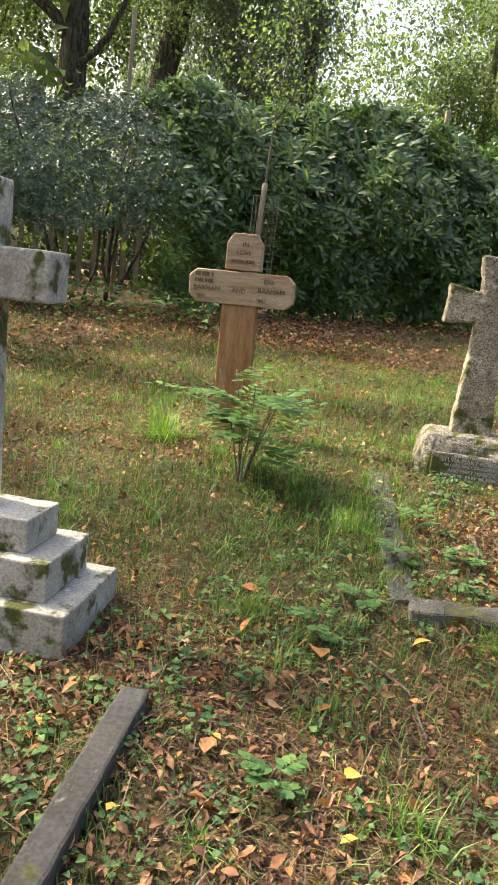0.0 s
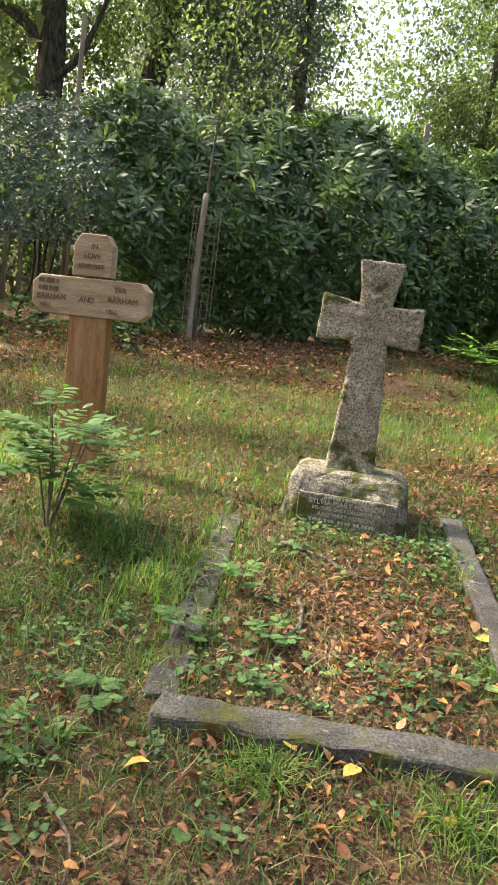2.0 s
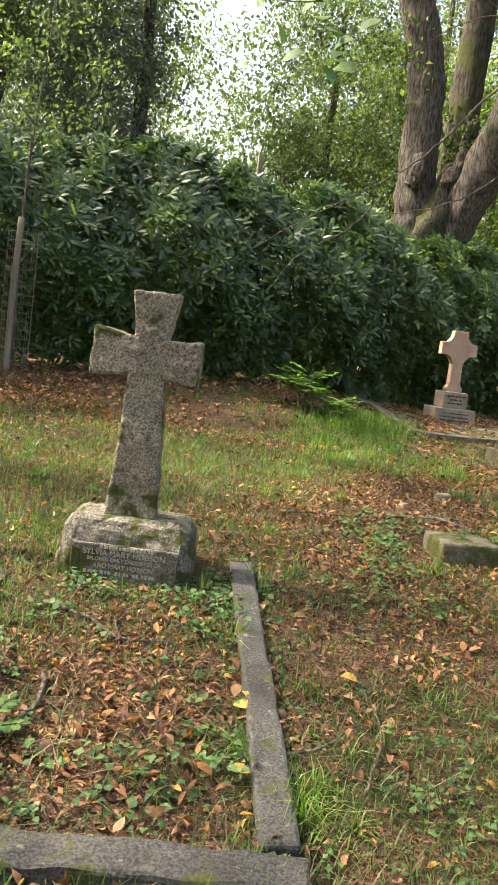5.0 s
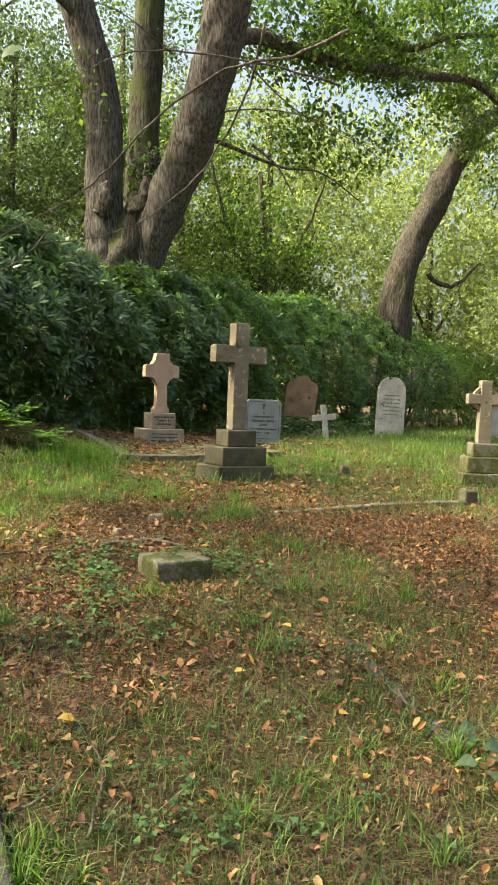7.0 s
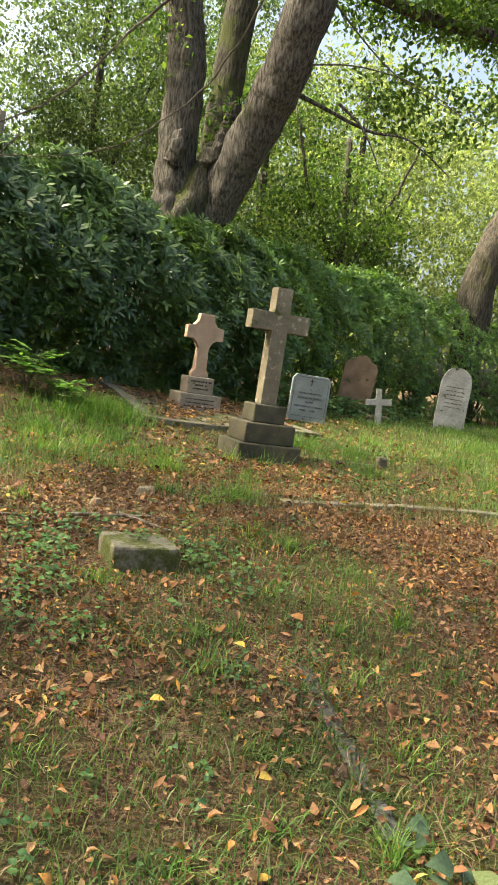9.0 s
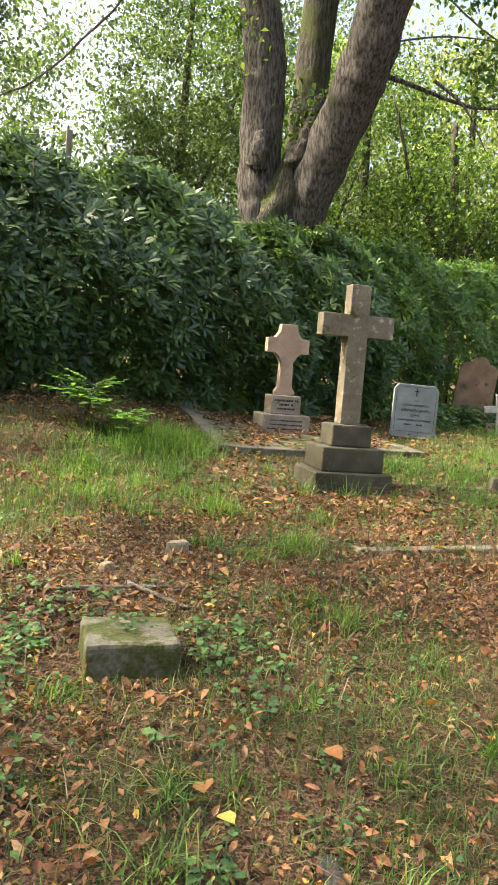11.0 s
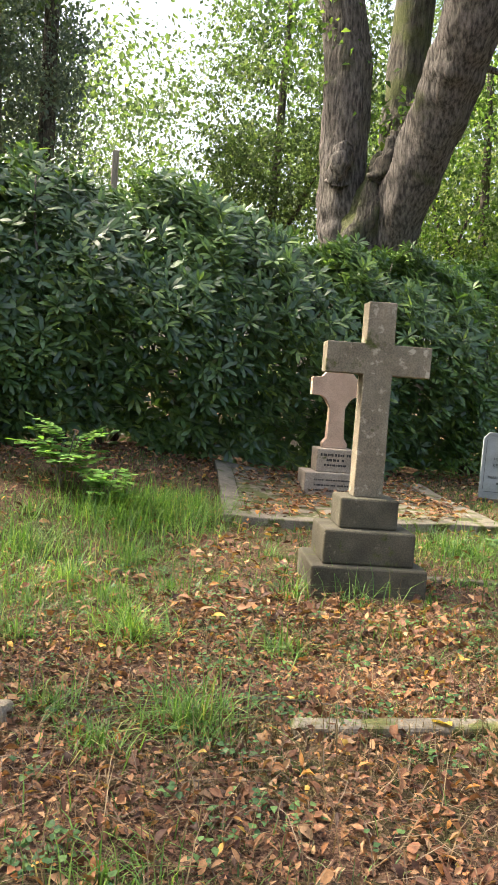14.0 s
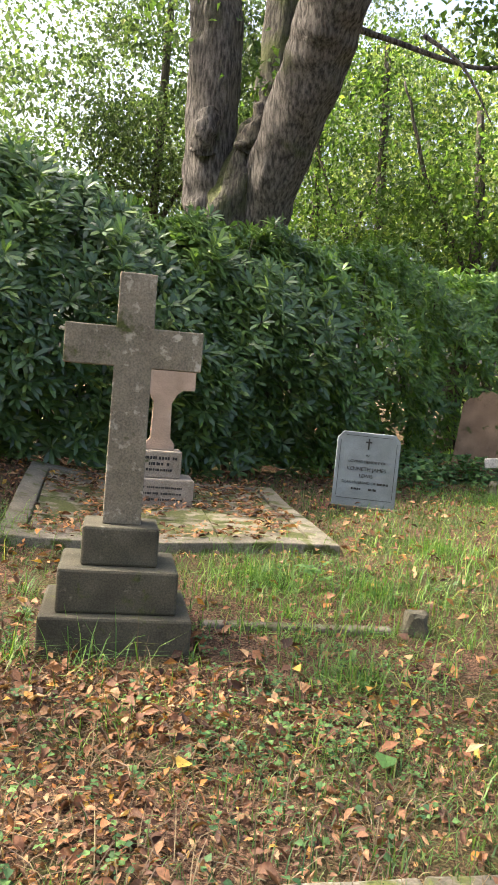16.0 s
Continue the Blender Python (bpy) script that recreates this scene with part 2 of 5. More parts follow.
def build_soil(nt, bsdf):
    v = coords(nt, True)
    fine = noise_tex(nt, v, 70.0, 8.0, 0.8)
    litter_col = ramp(nt, fine, [(0.39, (0.02, 0.013, 0.009)), (0.5, (0.10, 0.058, 0.036)), (0.60, (0.28, 0.17, 0.105))])
    green = ramp(nt, noise_tex(nt, v, 95.0, 7.0, 0.8), [(0.42, (0.014, 0.018, 0.006)), (0.6, (0.12, 0.13, 0.045))])
    where = ramp(nt, noise_tex(nt, v, 1.7, 7.0, 0.7), [(0.46, (0, 0, 0)), (0.64, (1, 1, 1))])
    nt.links.new(mix(nt, where, litter_col, green), bsdf.inputs["Base Color"])
    bump(nt, bsdf, fine, 0.8, 0.03)


SOIL = material("leafy_soil", build_soil, 0.95, 0.1)

# ---- building helpers ----
rng = np.random.default_rng(7)


def smooth01(v):
    v = np.clip(v, 0, 1)
    return v * v * (3 - 2 * v)


PROFILE_Y = np.array([-60, -20, -6, 0, 3, 4.3, 5.4, 6.4, 7.5, 8.8, 10, 12, 14.3, 18, 25, 80])
PROFILE_Z = np.array([-0.9, -0.8, -0.5, -0.13, 0.17, 0.31, 0.43, 0.53, 0.645, 0.70, 0.75, 0.88, 0.96, 1.02, 1.05, 1.05])


def ground_z(x, y):
    """Height of the ground: a slope that eases off, with a bank along the hedge."""
    x, y = np.asarray(x, float), np.asarray(y, float)
    z = sum(np.interp(y + d, PROFILE_Y, PROFILE_Z) for d in (-0.5, -0.2, 0, 0.2, 0.5)) / 5
    s = (x - 2.0) * -0.58 + (y - 13.1) * 0.815
    bank = 0.30 * smooth01((s + 2.4) / 2.4) * (1 - smooth01((x - 0.8) / 2.4))
    ripple = 0.018 * np.sin(x * 2.3 + 1.3 * np.sin(y * 1.1)) * np.sin(y * 1.9 + 0.7)
    return z + bank + ripple


def gz(x, y):
    return float(ground_z(x, y))


def link_mesh(name, verts, faces, mat, parent=None, smooth=False):
    me = bpy.data.meshes.new(name)
    me.from_pydata(verts, [], faces)
    me.materials.append(mat)
    if smooth:
        me.polygons.foreach_set("use_smooth", [True] * len(me.polygons))
    ob = new(name, me)
    ob.parent = parent
    return ob


def fast_mesh(name, verts, tris, mat, parent=None):
    """A mesh from arrays of corners and triangles."""
    me = bpy.data.meshes.new(name)
    n = len(tris)
    me.vertices.add(len(verts))
    me.vertices.foreach_set("co", np.asarray(verts, np.float32).ravel())
    me.loops.add(n * 3)
    me.loops.foreach_set("vertex_index", np.asarray(tris, np.int32).ravel())
    me.polygons.add(n)
    me.polygons.foreach_set("loop_start", np.arange(0, n * 3, 3, dtype=np.int32))
    me.update(calc_edges=True)
    me.materials.append(mat)
    ob = new(name, me)
    ob.parent = parent
    return ob


def part(name, bm, mat, parent, label="", smooth=False):
    me = bpy.data.meshes.new(name)
    bm.normal_update()
    bm.to_mesh(me)
    bm.free()
    me.materials.append(mat)
    if smooth:
        me.polygons.foreach_set("use_smooth", [True] * len(me.polygons))
    ob = new(name, me)
    ob.parent = parent
    if label:
        tagged(ob, label)
    return ob


def thing(name, m, label, category, group="", kind=""):
    ob = new(name)
    ob.empty_display_size = 0.1
    ob.matrix_basis = m
    return tagged(ob, label, category, group, kind)


def roughen(bm, amount, scale, seed=0.0):
    for v in bm.verts:
        p = v.co * scale + Vector((seed, seed * 1.7, seed * 0.6))
        v.co += noise.noise_vector(p) * amount + noise.noise_vector(p * 3.1) * amount * 0.4


def block(w, d, z0, z1, bevel=0.01, cell=0.06, rough=0.0, seed=0.0, taper=1.0, offset=(0, 0)):
    """A dressed or worn stone block with rounded edges."""
    bm = bmesh.new()
    bmesh.ops.create_cube(bm, size=1.0)
    for v in bm.verts:
        k = taper if v.co.z > 0 else 1.0
        v.co = Vector((v.co.x * w * k + offset[0], v.co.y * d * k + offset[1], z0 if v.co.z < 0 else z1))
    bmesh.ops.bevel(bm, geom=bm.edges[:], offset=bevel, segments=2, affect="EDGES", profile=0.5)
    if rough:
        for _ in range(6):
            long = [e for e in bm.edges if e.calc_length() > cell]
            if not long or len(bm.verts) > 4000:
                break
            bmesh.ops.subdivide_edges(bm, edges=long, cuts=1, use_grid_fill=True)
        bmesh.ops.triangulate(bm, faces=[f for f in bm.faces if len(f.verts) > 4])
        roughen(bm, rough, 14.0, seed)
    return bm


def prism(outline, depth, bevel=0.008, rough=0.0, cell=0.05, seed=0.0):
    """An outline in x and z, extruded along y."""
    bm = bmesh.new()
    front = [bm.verts.new((x, -depth / 2, z)) for x, z in outline]
    face = bm.faces.new(front)
    out = bmesh.ops.extrude_face_region(bm, geom=[face])
    for v in out["geom"]:
        if isinstance(v, bmesh.types.BMVert):
            v.co.y += depth
    bmesh.ops.recalc_face_normals(bm, faces=bm.faces[:])
    bmesh.ops.bevel(bm, geom=bm.edges[:], offset=bevel, segments=2, affect="EDGES", profile=0.5)
    bmesh.ops.triangulate(bm, faces=[f for f in bm.faces if len(f.verts) > 4])
    if rough:
        for _ in range(6):
            long = [e for e in bm.edges if e.calc_length() > cell]
            if not long or len(bm.verts) > 5000:
                break
            bmesh.ops.subdivide_edges(bm, edges=long, cuts=1)
            bmesh.ops.triangulate(bm, faces=[f for f in bm.faces if len(f.verts) > 3])
        roughen(bm, rough, 14.0, seed)
    return bm


def tube(points, radii, sides=10, wobble=0.0, seed=0):
    """A tapering limb along points; the surface swells and ripples a little."""
    pts = [Vector(p) for p in points]
    bm = bmesh.new()
    rings = []
    for i, p in enumerate(pts):
        way = (pts[min(i + 1, len(pts) - 1)] - pts[max(i - 1, 0)]).normalized()
        side = way.cross(Vector((0.3, 1, 0.1))).normalized()
        up = way.cross(side)
        ring = []
        for k in range(sides):
            a = 2 * math.pi * k / sides
            r = radii[i] * (1 + wobble * noise.noise(Vector((math.cos(a) * 1.7, math.sin(a) * 1.7, i * 0.35 + seed))))
            ring.append(bm.verts.new(p + (side * math.cos(a) + up * math.sin(a)) * r))
        rings.append(ring)
    for a, b in zip(rings, rings[1:]):
        for k in range(sides):
            bm.faces.new((a[k], a[(k + 1) % sides], b[(k + 1) % sides], b[k]))
    bm.faces.new(rings[0][::-1])
    bm.faces.new(rings[-1])
    bmesh.ops.recalc_face_normals(bm, faces=bm.faces[:])
    return bm


def curve_points(points, steps, jitter=0.0, seed=0):
    """Points along a smooth line through the given ones."""
    pts = [Vector(p) for p in points]
    r = random.Random(seed)
    out = []
    for i in range(len(pts) - 1):
        p0, p1, p2, p3 = pts[max(i - 1, 0)], pts[i], pts[i + 1], pts[min(i + 2, len(pts) - 1)]
        for k in range(steps):
            t = k / steps
            q = 0.5 * ((2 * p1) + (p2 - p0) * t + (2 * p0 - 5 * p1 + 4 * p2 - p3) * t * t + (3 * p1 - p0 - 3 * p2 + p3) * t ** 3)
            out.append(q + Vector((r.uniform(-1, 1), r.uniform(-1, 1), r.uniform(-1, 1))) * jitter)
    out.append(pts[-1])
    return out


def limb(name, points, r0, r1, mat, parent, sides=10, wobble=0.15, steps=5, jitter=0.0, seed=0, power=1.0):
    pts = curve_points(points, steps, jitter, seed)
    n = len(pts) - 1
    radii = [r0 + (r1 - r0) * (i / n) ** power for i in range(n + 1)]
    return part(name, tube(pts, radii, sides, wobble, seed), mat, parent, smooth=True)


def unit(v):
    return v / np.maximum(np.linalg.norm(v, axis=1, keepdims=True), 1e-6)


def leaf_arrays(pos, way, normal, length, width, long=False, droop=0.15, fold=0.18):
    """Leaves at pos that point along way: short ones of two faces, long ones of four."""
    n = len(pos)
    way = unit(way)
    side = unit(np.cross(way, normal))
    up = np.cross(side, way)
    L, W = np.reshape(length, (-1, 1)) * np.ones((n, 1)), np.reshape(width, (-1, 1)) * np.ones((n, 1))
    tip = pos + way * L - up * L * droop
    if not long:
        mid = pos + way * L * 0.45 + up * W * fold
        v = np.stack([pos, mid - side * W / 2, tip, mid + side * W / 2], 1).reshape(-1, 3)
        t = np.array([[0, 2, 1], [0, 3, 2]])
        k = 4
    else:
        a, b = pos + way * L * 0.33 + up * W * fold, pos + way * L * 0.72 + up * (W * fold - L * droop * 0.5)
        v = np.stack([pos, a - side * W * 0.42, a + side * W * 0.42, b - side * W * 0.5, b + side * W * 0.5, tip], 1).reshape(-1, 3)
        t = np.array([[0, 2, 1], [1, 2, 4], [1, 4, 3], [3, 4, 5]])
        k = 6
    tris = (np.arange(n)[:, None, None] * k + t[None]).reshape(-1, 3)
    return v, tris


def curled_arrays(pos, way, normal, length, width, w1, w2, cup, bend):
    """Leaves with a midrib, cupped across and bent along their length."""
    n = len(pos)
    way = unit(way)
    side = unit(np.cross(way, normal))
    up = np.cross(side, way)
    L, W, cup, bend = (np.reshape(q, (-1, 1)) * np.ones((n, 1)) for q in (length, width, cup, bend))
    m1 = pos + way * L * 0.32 + up * L * bend * 0.5
    m2 = pos + way * L * 0.68 + up * L * bend * 0.6
    tip = pos + way * L
    s1, s2 = side * W * w1 / 2, side * W * w2 / 2
    u1, u2 = up * W * cup * w1, up * W * cup * w2
    v = np.stack([pos, m1 - s1 + u1, m1, m1 + s1 + u1, m2 - s2 + u2, m2, m2 + s2 + u2, tip], 1).reshape(-1, 3)
    t = np.array([[0, 2, 1], [0, 3, 2], [1, 5, 4], [1, 2, 5], [2, 6, 5], [2, 3, 6], [4, 5, 7], [5, 6, 7]])
    return v, (np.arange(n)[:, None, None] * 8 + t[None]).reshape(-1, 3)


def text(body, size, mat, parent, x, y, z, label="", rx=90, depth=0.001, name="lettering"):
    """Carved or painted letters standing on a front face."""
    cu = bpy.data.curves.new(name, "FONT")
    cu.body, cu.size, cu.align_x, cu.align_y, cu.extrude = body, size, "CENTER", "CENTER", depth
    cu.materials.append(mat)
    ob = new(name, cu)
    ob.parent = parent
    ob.matrix_basis = pose(x, y, z, rx, 0, 0)
    return tagged(ob, label) if label else ob


def bars(widths, height, mat, parent, x, y, z, seed=0, rx=0):
    """A line of worn lettering that nobody can read any more."""
    bm = bmesh.new()
    r = random.Random(seed)
    cx = x - widths / 2
    while cx < x + widths / 2:
        w = r.uniform(0.5, 1.0) * height
        m = Matrix.Translation((cx, y, z)) @ Matrix.Diagonal((w * 0.8, 0.003, height * r.uniform(0.75, 1), 1))
        bmesh.ops.create_cube(bm, size=1.0, matrix=m)
        cx += w * (1.1 if r.random() < 0.8 else 2.0)
    return tagged(part("worn_lettering", bm, mat, parent), kind="stuff")

# ---- ground ----
gx = np.concatenate([np.linspace(-400, -14, 14), np.arange(-12, 20.01, 0.24), np.linspace(22, 400, 14)])
gy = np.concatenate([np.linspace(-400, -8, 14), np.arange(-6, 26.01, 0.24), np.linspace(28, 400, 14)])
X, Y = np.meshgrid(gx, gy)
Z = ground_z(X, Y) + 0.012 * np.sin(X * 9 + Y * 4) * np.sin(Y * 8 - X * 3)
gverts = np.stack([X, Y, Z], -1).reshape(-1, 3)
nx, ny = len(gx), len(gy)
ii, jj = np.meshgrid(np.arange(nx - 1), np.arange(ny - 1))
a = (jj * nx + ii).ravel()
gtris = np.concatenate([np.stack([a, a + 1, a + nx + 1], 1), np.stack([a, a + nx + 1, a + nx], 1)])
ground = fast_mesh("ground", gverts, gtris, SOIL)
tagged(ground, "churchyard soil with moss, leaf litter and thin turf", "ground", kind="structure")

# ---- gravestones ----


def steps(parent, sizes, z0, mat, bevel=0.012, rough=0.0):
    """A stepped plinth: rows of width, depth and height from the bottom up. Returns the top."""
    z = z0
    for i, (w, d, h) in enumerate(sizes):
        part("plinth_step", block(w, d, z, z + h, bevel, 0.07, rough, i * 3.1), mat, parent)
        z += h
    return z


def cross_outline(z0, z1, w0, w1, arm_z, arm_h, span):
    """A plain Latin cross: shaft from z0 to z1, its arms centred at arm_z."""
    h = arm_h / 2
    k = lambda z: (w0 + (w1 - w0) * (z - z0) / (z1 - z0)) / 2
    a, b, s = arm_z - h, arm_z + h, span / 2
    return [(-k(z0), z0), (k(z0), z0), (k(a), a), (s, a), (s, b), (k(b), b), (k(z1), z1), (-k(z1), z1), (-k(b), b), (-s, b), (-s, a), (-k(a), a)]


# pale stepped cross beside the start of the walk
g = thing("stone_cross", pose(-1.50, 2.76, 0, 0, 0, 2), "pale weathered stone cross on a mossy three-step plinth", "gravestone")
top = steps(g, [(0.86, 0.56, 0.24), (0.64, 0.42, 0.15), (0.42, 0.28, 0.13)], 0.06, PALE_STONE, 0.007, 0.003)
part("cross", prism(cross_outline(top, 1.79, 0.17, 0.125, 1.455, 0.185, 0.60), 0.17, 0.01, 0.002, 0.08), PALE_STONE, g).location.x = -0.095

# slate kerb of the same grave
g = thing("grave_kerb", pose(-0.705, 1.35, 0, 0, 0, 1.5), "dark slate grave kerb strewn with dead leaves", "grave kerb")
bm = block(0.10, 2.0, 0.0, 0.12, 0.012, 0.08, 0.004, 2.0)
for v in bm.verts:
    v.co.z += gz(-0.7, 1.35 + v.co.y) - 0.055
part("kerb_stone", bm, SLATE, g)

# wooden cross
g = thing("wooden_cross", pose(-1.235, 5.62, 0, 0, -1.0, 1.0), "weathered brown oak cross with carved lettering", "grave cross")
part("post", block(0.25, 0.085, 0.30, 1.40, 0.008, 0.1, 0.0015), WOOD_POST, g)
head = [(-0.125, 1.615), (0.125, 1.615), (0.125, 1.80), (0.08, 1.865), (-0.08, 1.865), (-0.125, 1.80)]
head_board = part("head_board", prism(head, 0.085, 0.006, 0.0015, 0.06, 1.0), WOOD_ARM, g, "grey-brown board with clipped corners")
arm = [(-0.37, 1.43), (-0.31, 1.375), (0.32, 1.375), (0.372, 1.42), (0.372, 1.555), (0.32, 1.605), (-0.32, 1.605), (-0.37, 1.56)]
arm_board = part("arm_board", prism(arm, 0.11, 0.007, 0.002, 0.06, 2.0), WOOD_ARM, g, "grey-brown board with clipped corners")
for body, size, tx, tz, ty in (("IN", 0.045, 0.01, 1.79, -0.046), ("LOVE", 0.045, 0.0, 1.735, -0.046), ("REMEMBER", 0.035, 0.0, 1.675, -0.046),
                               ("AND", 0.045, -0.01, 1.475, -0.059), ("EVA", 0.042, 0.20, 1.55, -0.059), ("BARHAM", 0.048, -0.24, 1.475, -0.059),
                               ("BARHAM", 0.048, 0.22, 1.49, -0.059), ("1861", 0.04, -0.28, 1.42, -0.059), ("1865", 0.04, 0.15, 1.42, -0.059)):
    text(body, size, WOOD_INK, head_board if tz > 1.62 else arm_board, tx, ty, tz)
bars(0.14, 0.03, WOOD_INK, arm_board, -0.25, -0.057, 1.57, 3)
bars(0.14, 0.03, WOOD_INK, arm_board, -0.25, -0.057, 1.525, 4)

# rough granite cross with its kerb set
g = thing("granite_cross", pose(0.43, 5.62, 0, 0, 0.5, 4.0), "rough-hewn granite cross on an inscribed granite block", "gravestone")
bm = block(0.69, 0.50, 0.25, 0.72, 0.06, 0.04, 0.014, 5.0)
for v in bm.verts:
    if v.co.z > 0.50:
        k = min(1, (v.co.z - 0.50) / 0.2)
        v.co.y *= 1 - 0.22 * k
        v.co.x *= 1 - 0.07 * k
part("base_block", bm, GRANITE_BASE, g)
out = [(-0.155, 0.64), (0.125, 0.64), (0.09, 1.37), (0.085, 1.44), (0.255, 1.415), (0.265, 1.66), (0.075, 1.645), (0.125, 1.885), (-0.125, 1.885),
       (-0.09, 1.65), (-0.30, 1.685), (-0.31, 1.43), (-0.105, 1.45), (-0.105, 1.37)]
part("cross", prism(out, 0.15, 0.015, 0.009, 0.035, 9.0), GRANITE, g)
panel = part("inscription_panel", block(0.54, 0.02, 0.40, 0.60, 0.008, 0.04, 0.004, 1.0, 1.0, (0.01, -0.252)), GRANITE_BASE, g, "dressed panel with worn lettering")
bars(0.26, 0.018, PALE_INK, panel, 0.02, -0.2645, 0.585, 2)
for body, size, tz in (("SYLVIA MARY HOBSON", 0.040, 0.555), ("BELOVED ONLY DAUGHTER OF", 0.026, 0.522), ("AND MARY HOBSON", 0.032, 0.488)):
    text(body, size, PALE_INK, panel, 0.01, -0.2645, tz, depth=0.002)
bars(0.36, 0.02, PALE_INK, panel, 0.0, -0.2645, 0.455, 6)


def kerb_line(parent, p0, p1, width, mat, lift=0.07, sink=0.08, rough=0.006, pieces=1, seed=0):
    """Kerb stones laid end to end from p0 to p1, each following the ground."""
    p0, p1 = Vector((*p0, 0)), Vector((*p1, 0))
    run = (p1 - p0).length / pieces
    ang = math.atan2(p1.y - p0.y, p1.x - p0.x)
    for i in range(pieces):
        bm = block(run - 0.008, width, -sink, lift, 0.014, 0.09, rough, seed + i * 2.3)
        mid = p0.lerp(p1, (i + 0.5) / pieces)
        m = Matrix.Translation(mid) @ Matrix.Rotation(ang, 4, "Z")
        bm.transform(m)
        for v in bm.verts:
            v.co.z += gz(v.co.x, v.co.y)
        part("kerb_stone", bm, mat, parent)


g = thing("grave_kerb", pose(0, 0, 0), "weathered grey granite kerb round a leaf-strewn grave", "grave kerb")
kerb_line(g, (0.13, 3.36), (1.46, 3.47), 0.14, GRANITE_KERB, 0.06, 0.1, 0.016, 1, 1)
kerb_line(g, (0.11, 3.46), (-0.13, 5.2), 0.13, GRANITE_KERB, 0.025, 0.1, 0.011, 2, 4)
kerb_line(g, (1.37, 3.56), (1.03, 5.75), 0.12, GRANITE_KERB, 0.055, 0.1, 0.007, 1, 8)

# low broken block in the leaf litter
g = thing("stone_block", pose(2.33, 6.46, 0, 0, 0, 14), "low mossy stone block sunk in leaf litter", "stone block")
z = gz(2.33, 6.46)
bm = block(0.375, 0.33, z - 0.1, z + 0.12, 0.02, 0.05, 0.008, 3.0)
part("block", bm, MOSSY_STONE, g)

# tall grey cross on three dark steps
g = thing("stone_cross", pose(3.655, 10.17, 0, 0, 0, 13.5), "tall lichen-spotted sandstone cross on a dark three-step plinth", "gravestone")
top = steps(g, [(0.69, 0.57, 0.235), (0.55, 0.45, 0.205), (0.355, 0.30, 0.185)], 0.70, DARK_STONE, 0.014)
part("cross", prism(cross_outline(top, 2.50, 0.18, 0.172, 2.158, 0.185, 0.64), 0.15, 0.006, 0.0015, 0.08, 2.0), GREY_STONE, g)

# kerbed plot behind it with the pink cross
yaw = 14
plot = pose(3.38, 12.95, 0, 0, 0, yaw)
g = thing("grave_plot", plot, "kerbed double grave paved with mossy slabs under dead leaves", "grave plot")


def on_ground(bm, m, lift):
    for v in bm.verts:
        w = m @ v.co
        v.co.z += gz(w.x, w.y) + lift
    return bm


for w, d, ox, oy in ((2.34, 0.17, 0, -1.155), (2.34, 0.17, 0, 1.155), (0.17, 2.13, -1.085, 0), (0.17, 2.13, 1.085, 0)):
    part("kerb_stone", on_ground(block(w, d, -0.1, 0.075, 0.012, 0.12, 0.003, ox, 1.0, (ox, oy)), plot, 0), PAVING_KERB, g)
for i in range(3):
    for j in range(4):
        bm = block(0.655, 0.52, -0.1, 0.05 + 0.008 * ((i * 2 + j * 3) % 3), 0.01, 0.12, 0.004, i + j * 1.7, 1.0, (-0.665 + i * 0.665, -0.795 + j * 0.53))
        part("paving_slab", on_ground(bm, plot, 0), PAVING, g)

g = thing("stone_cross", pose(3.27, 13.2, 0, 0, 0, 14), "pink sandstone cross with flared centre on a buff stepped base", "gravestone")
z = gz(3.27, 13.2) + 0.03
top = steps(g, [(0.60, 0.46, 0.24), (0.375, 0.32, 0.23)], z, BUFF_STONE, 0.012)
c, e, s = 2.03, 0.155, 0.265
out = [(-0.12, top), (0.12, top), (0.125, top + 0.05), (0.085, top + 0.10), (0.075, c - e - 0.05), (0.12, c - e + 0.03), (0.165, c - 0.09), (s, c - 0.085), (s, c + 0.085), (0.165, c + 0.10),
       (0.115, c + 0.165), (0.10, c + 0.26), (-0.10, c + 0.26), (-0.115, c + 0.165), (-0.165, c + 0.10), (-s, c + 0.085), (-s, c - 0.085), (-0.165, c - 0.09), (-0.12, c - e + 0.03), (-0.075, c - e - 0.05), (-0.085, top + 0.10), (-0.125, top + 0.05)]
part("cross", prism(out, 0.12, 0.006), PINK_STONE, g)
for k, (w, h, tz) in enumerate(((0.28, 0.026, top - 0.06), (0.16, 0.028, top - 0.11), (0.2, 0.022, top - 0.16))):
    bars(w, h, INK, g, 0, -0.1615, tz, k)
for k in range(3):
    bars(0.40, 0.018, INK, g, 0, -0.2315, z + 0.17 - 0.05 * k, 10 + k)

# small grey headstone
g = thing("headstone", pose(5.09, 14.1, 0, -2, 1.0, -2), "small grey granite headstone with black lettering and a cross", "gravestone")
z = gz(5.09, 14.1)
out = [(-0.30, z - 0.1), (0.30, z - 0.1), (0.30, z + 0.67), (0.245, z + 0.735), (-0.245, z + 0.735), (-0.30, z + 0.67)]
slab = part("slab", prism(out, 0.09, 0.006), GREY_GRANITE, g)
part("foot", block(0.66, 0.2, z - 0.1, z + 0.03, 0.01), DARK_STONE, g)
bm = bmesh.new()
for w, h, cx, cz in ((0.52, 0.004, 0, 0.10), (0.44, 0.004, 0, 0.70), (0.004, 0.53, -0.265, 0.385), (0.004, 0.53, 0.265, 0.385)):
    bmesh.ops.create_cube(bm, size=1.0, matrix=Matrix.Translation((cx, -0.046, z + cz)) @ Matrix.Diagonal((w, 0.003, h, 1)))
part("incised_border", bm, INK, slab)
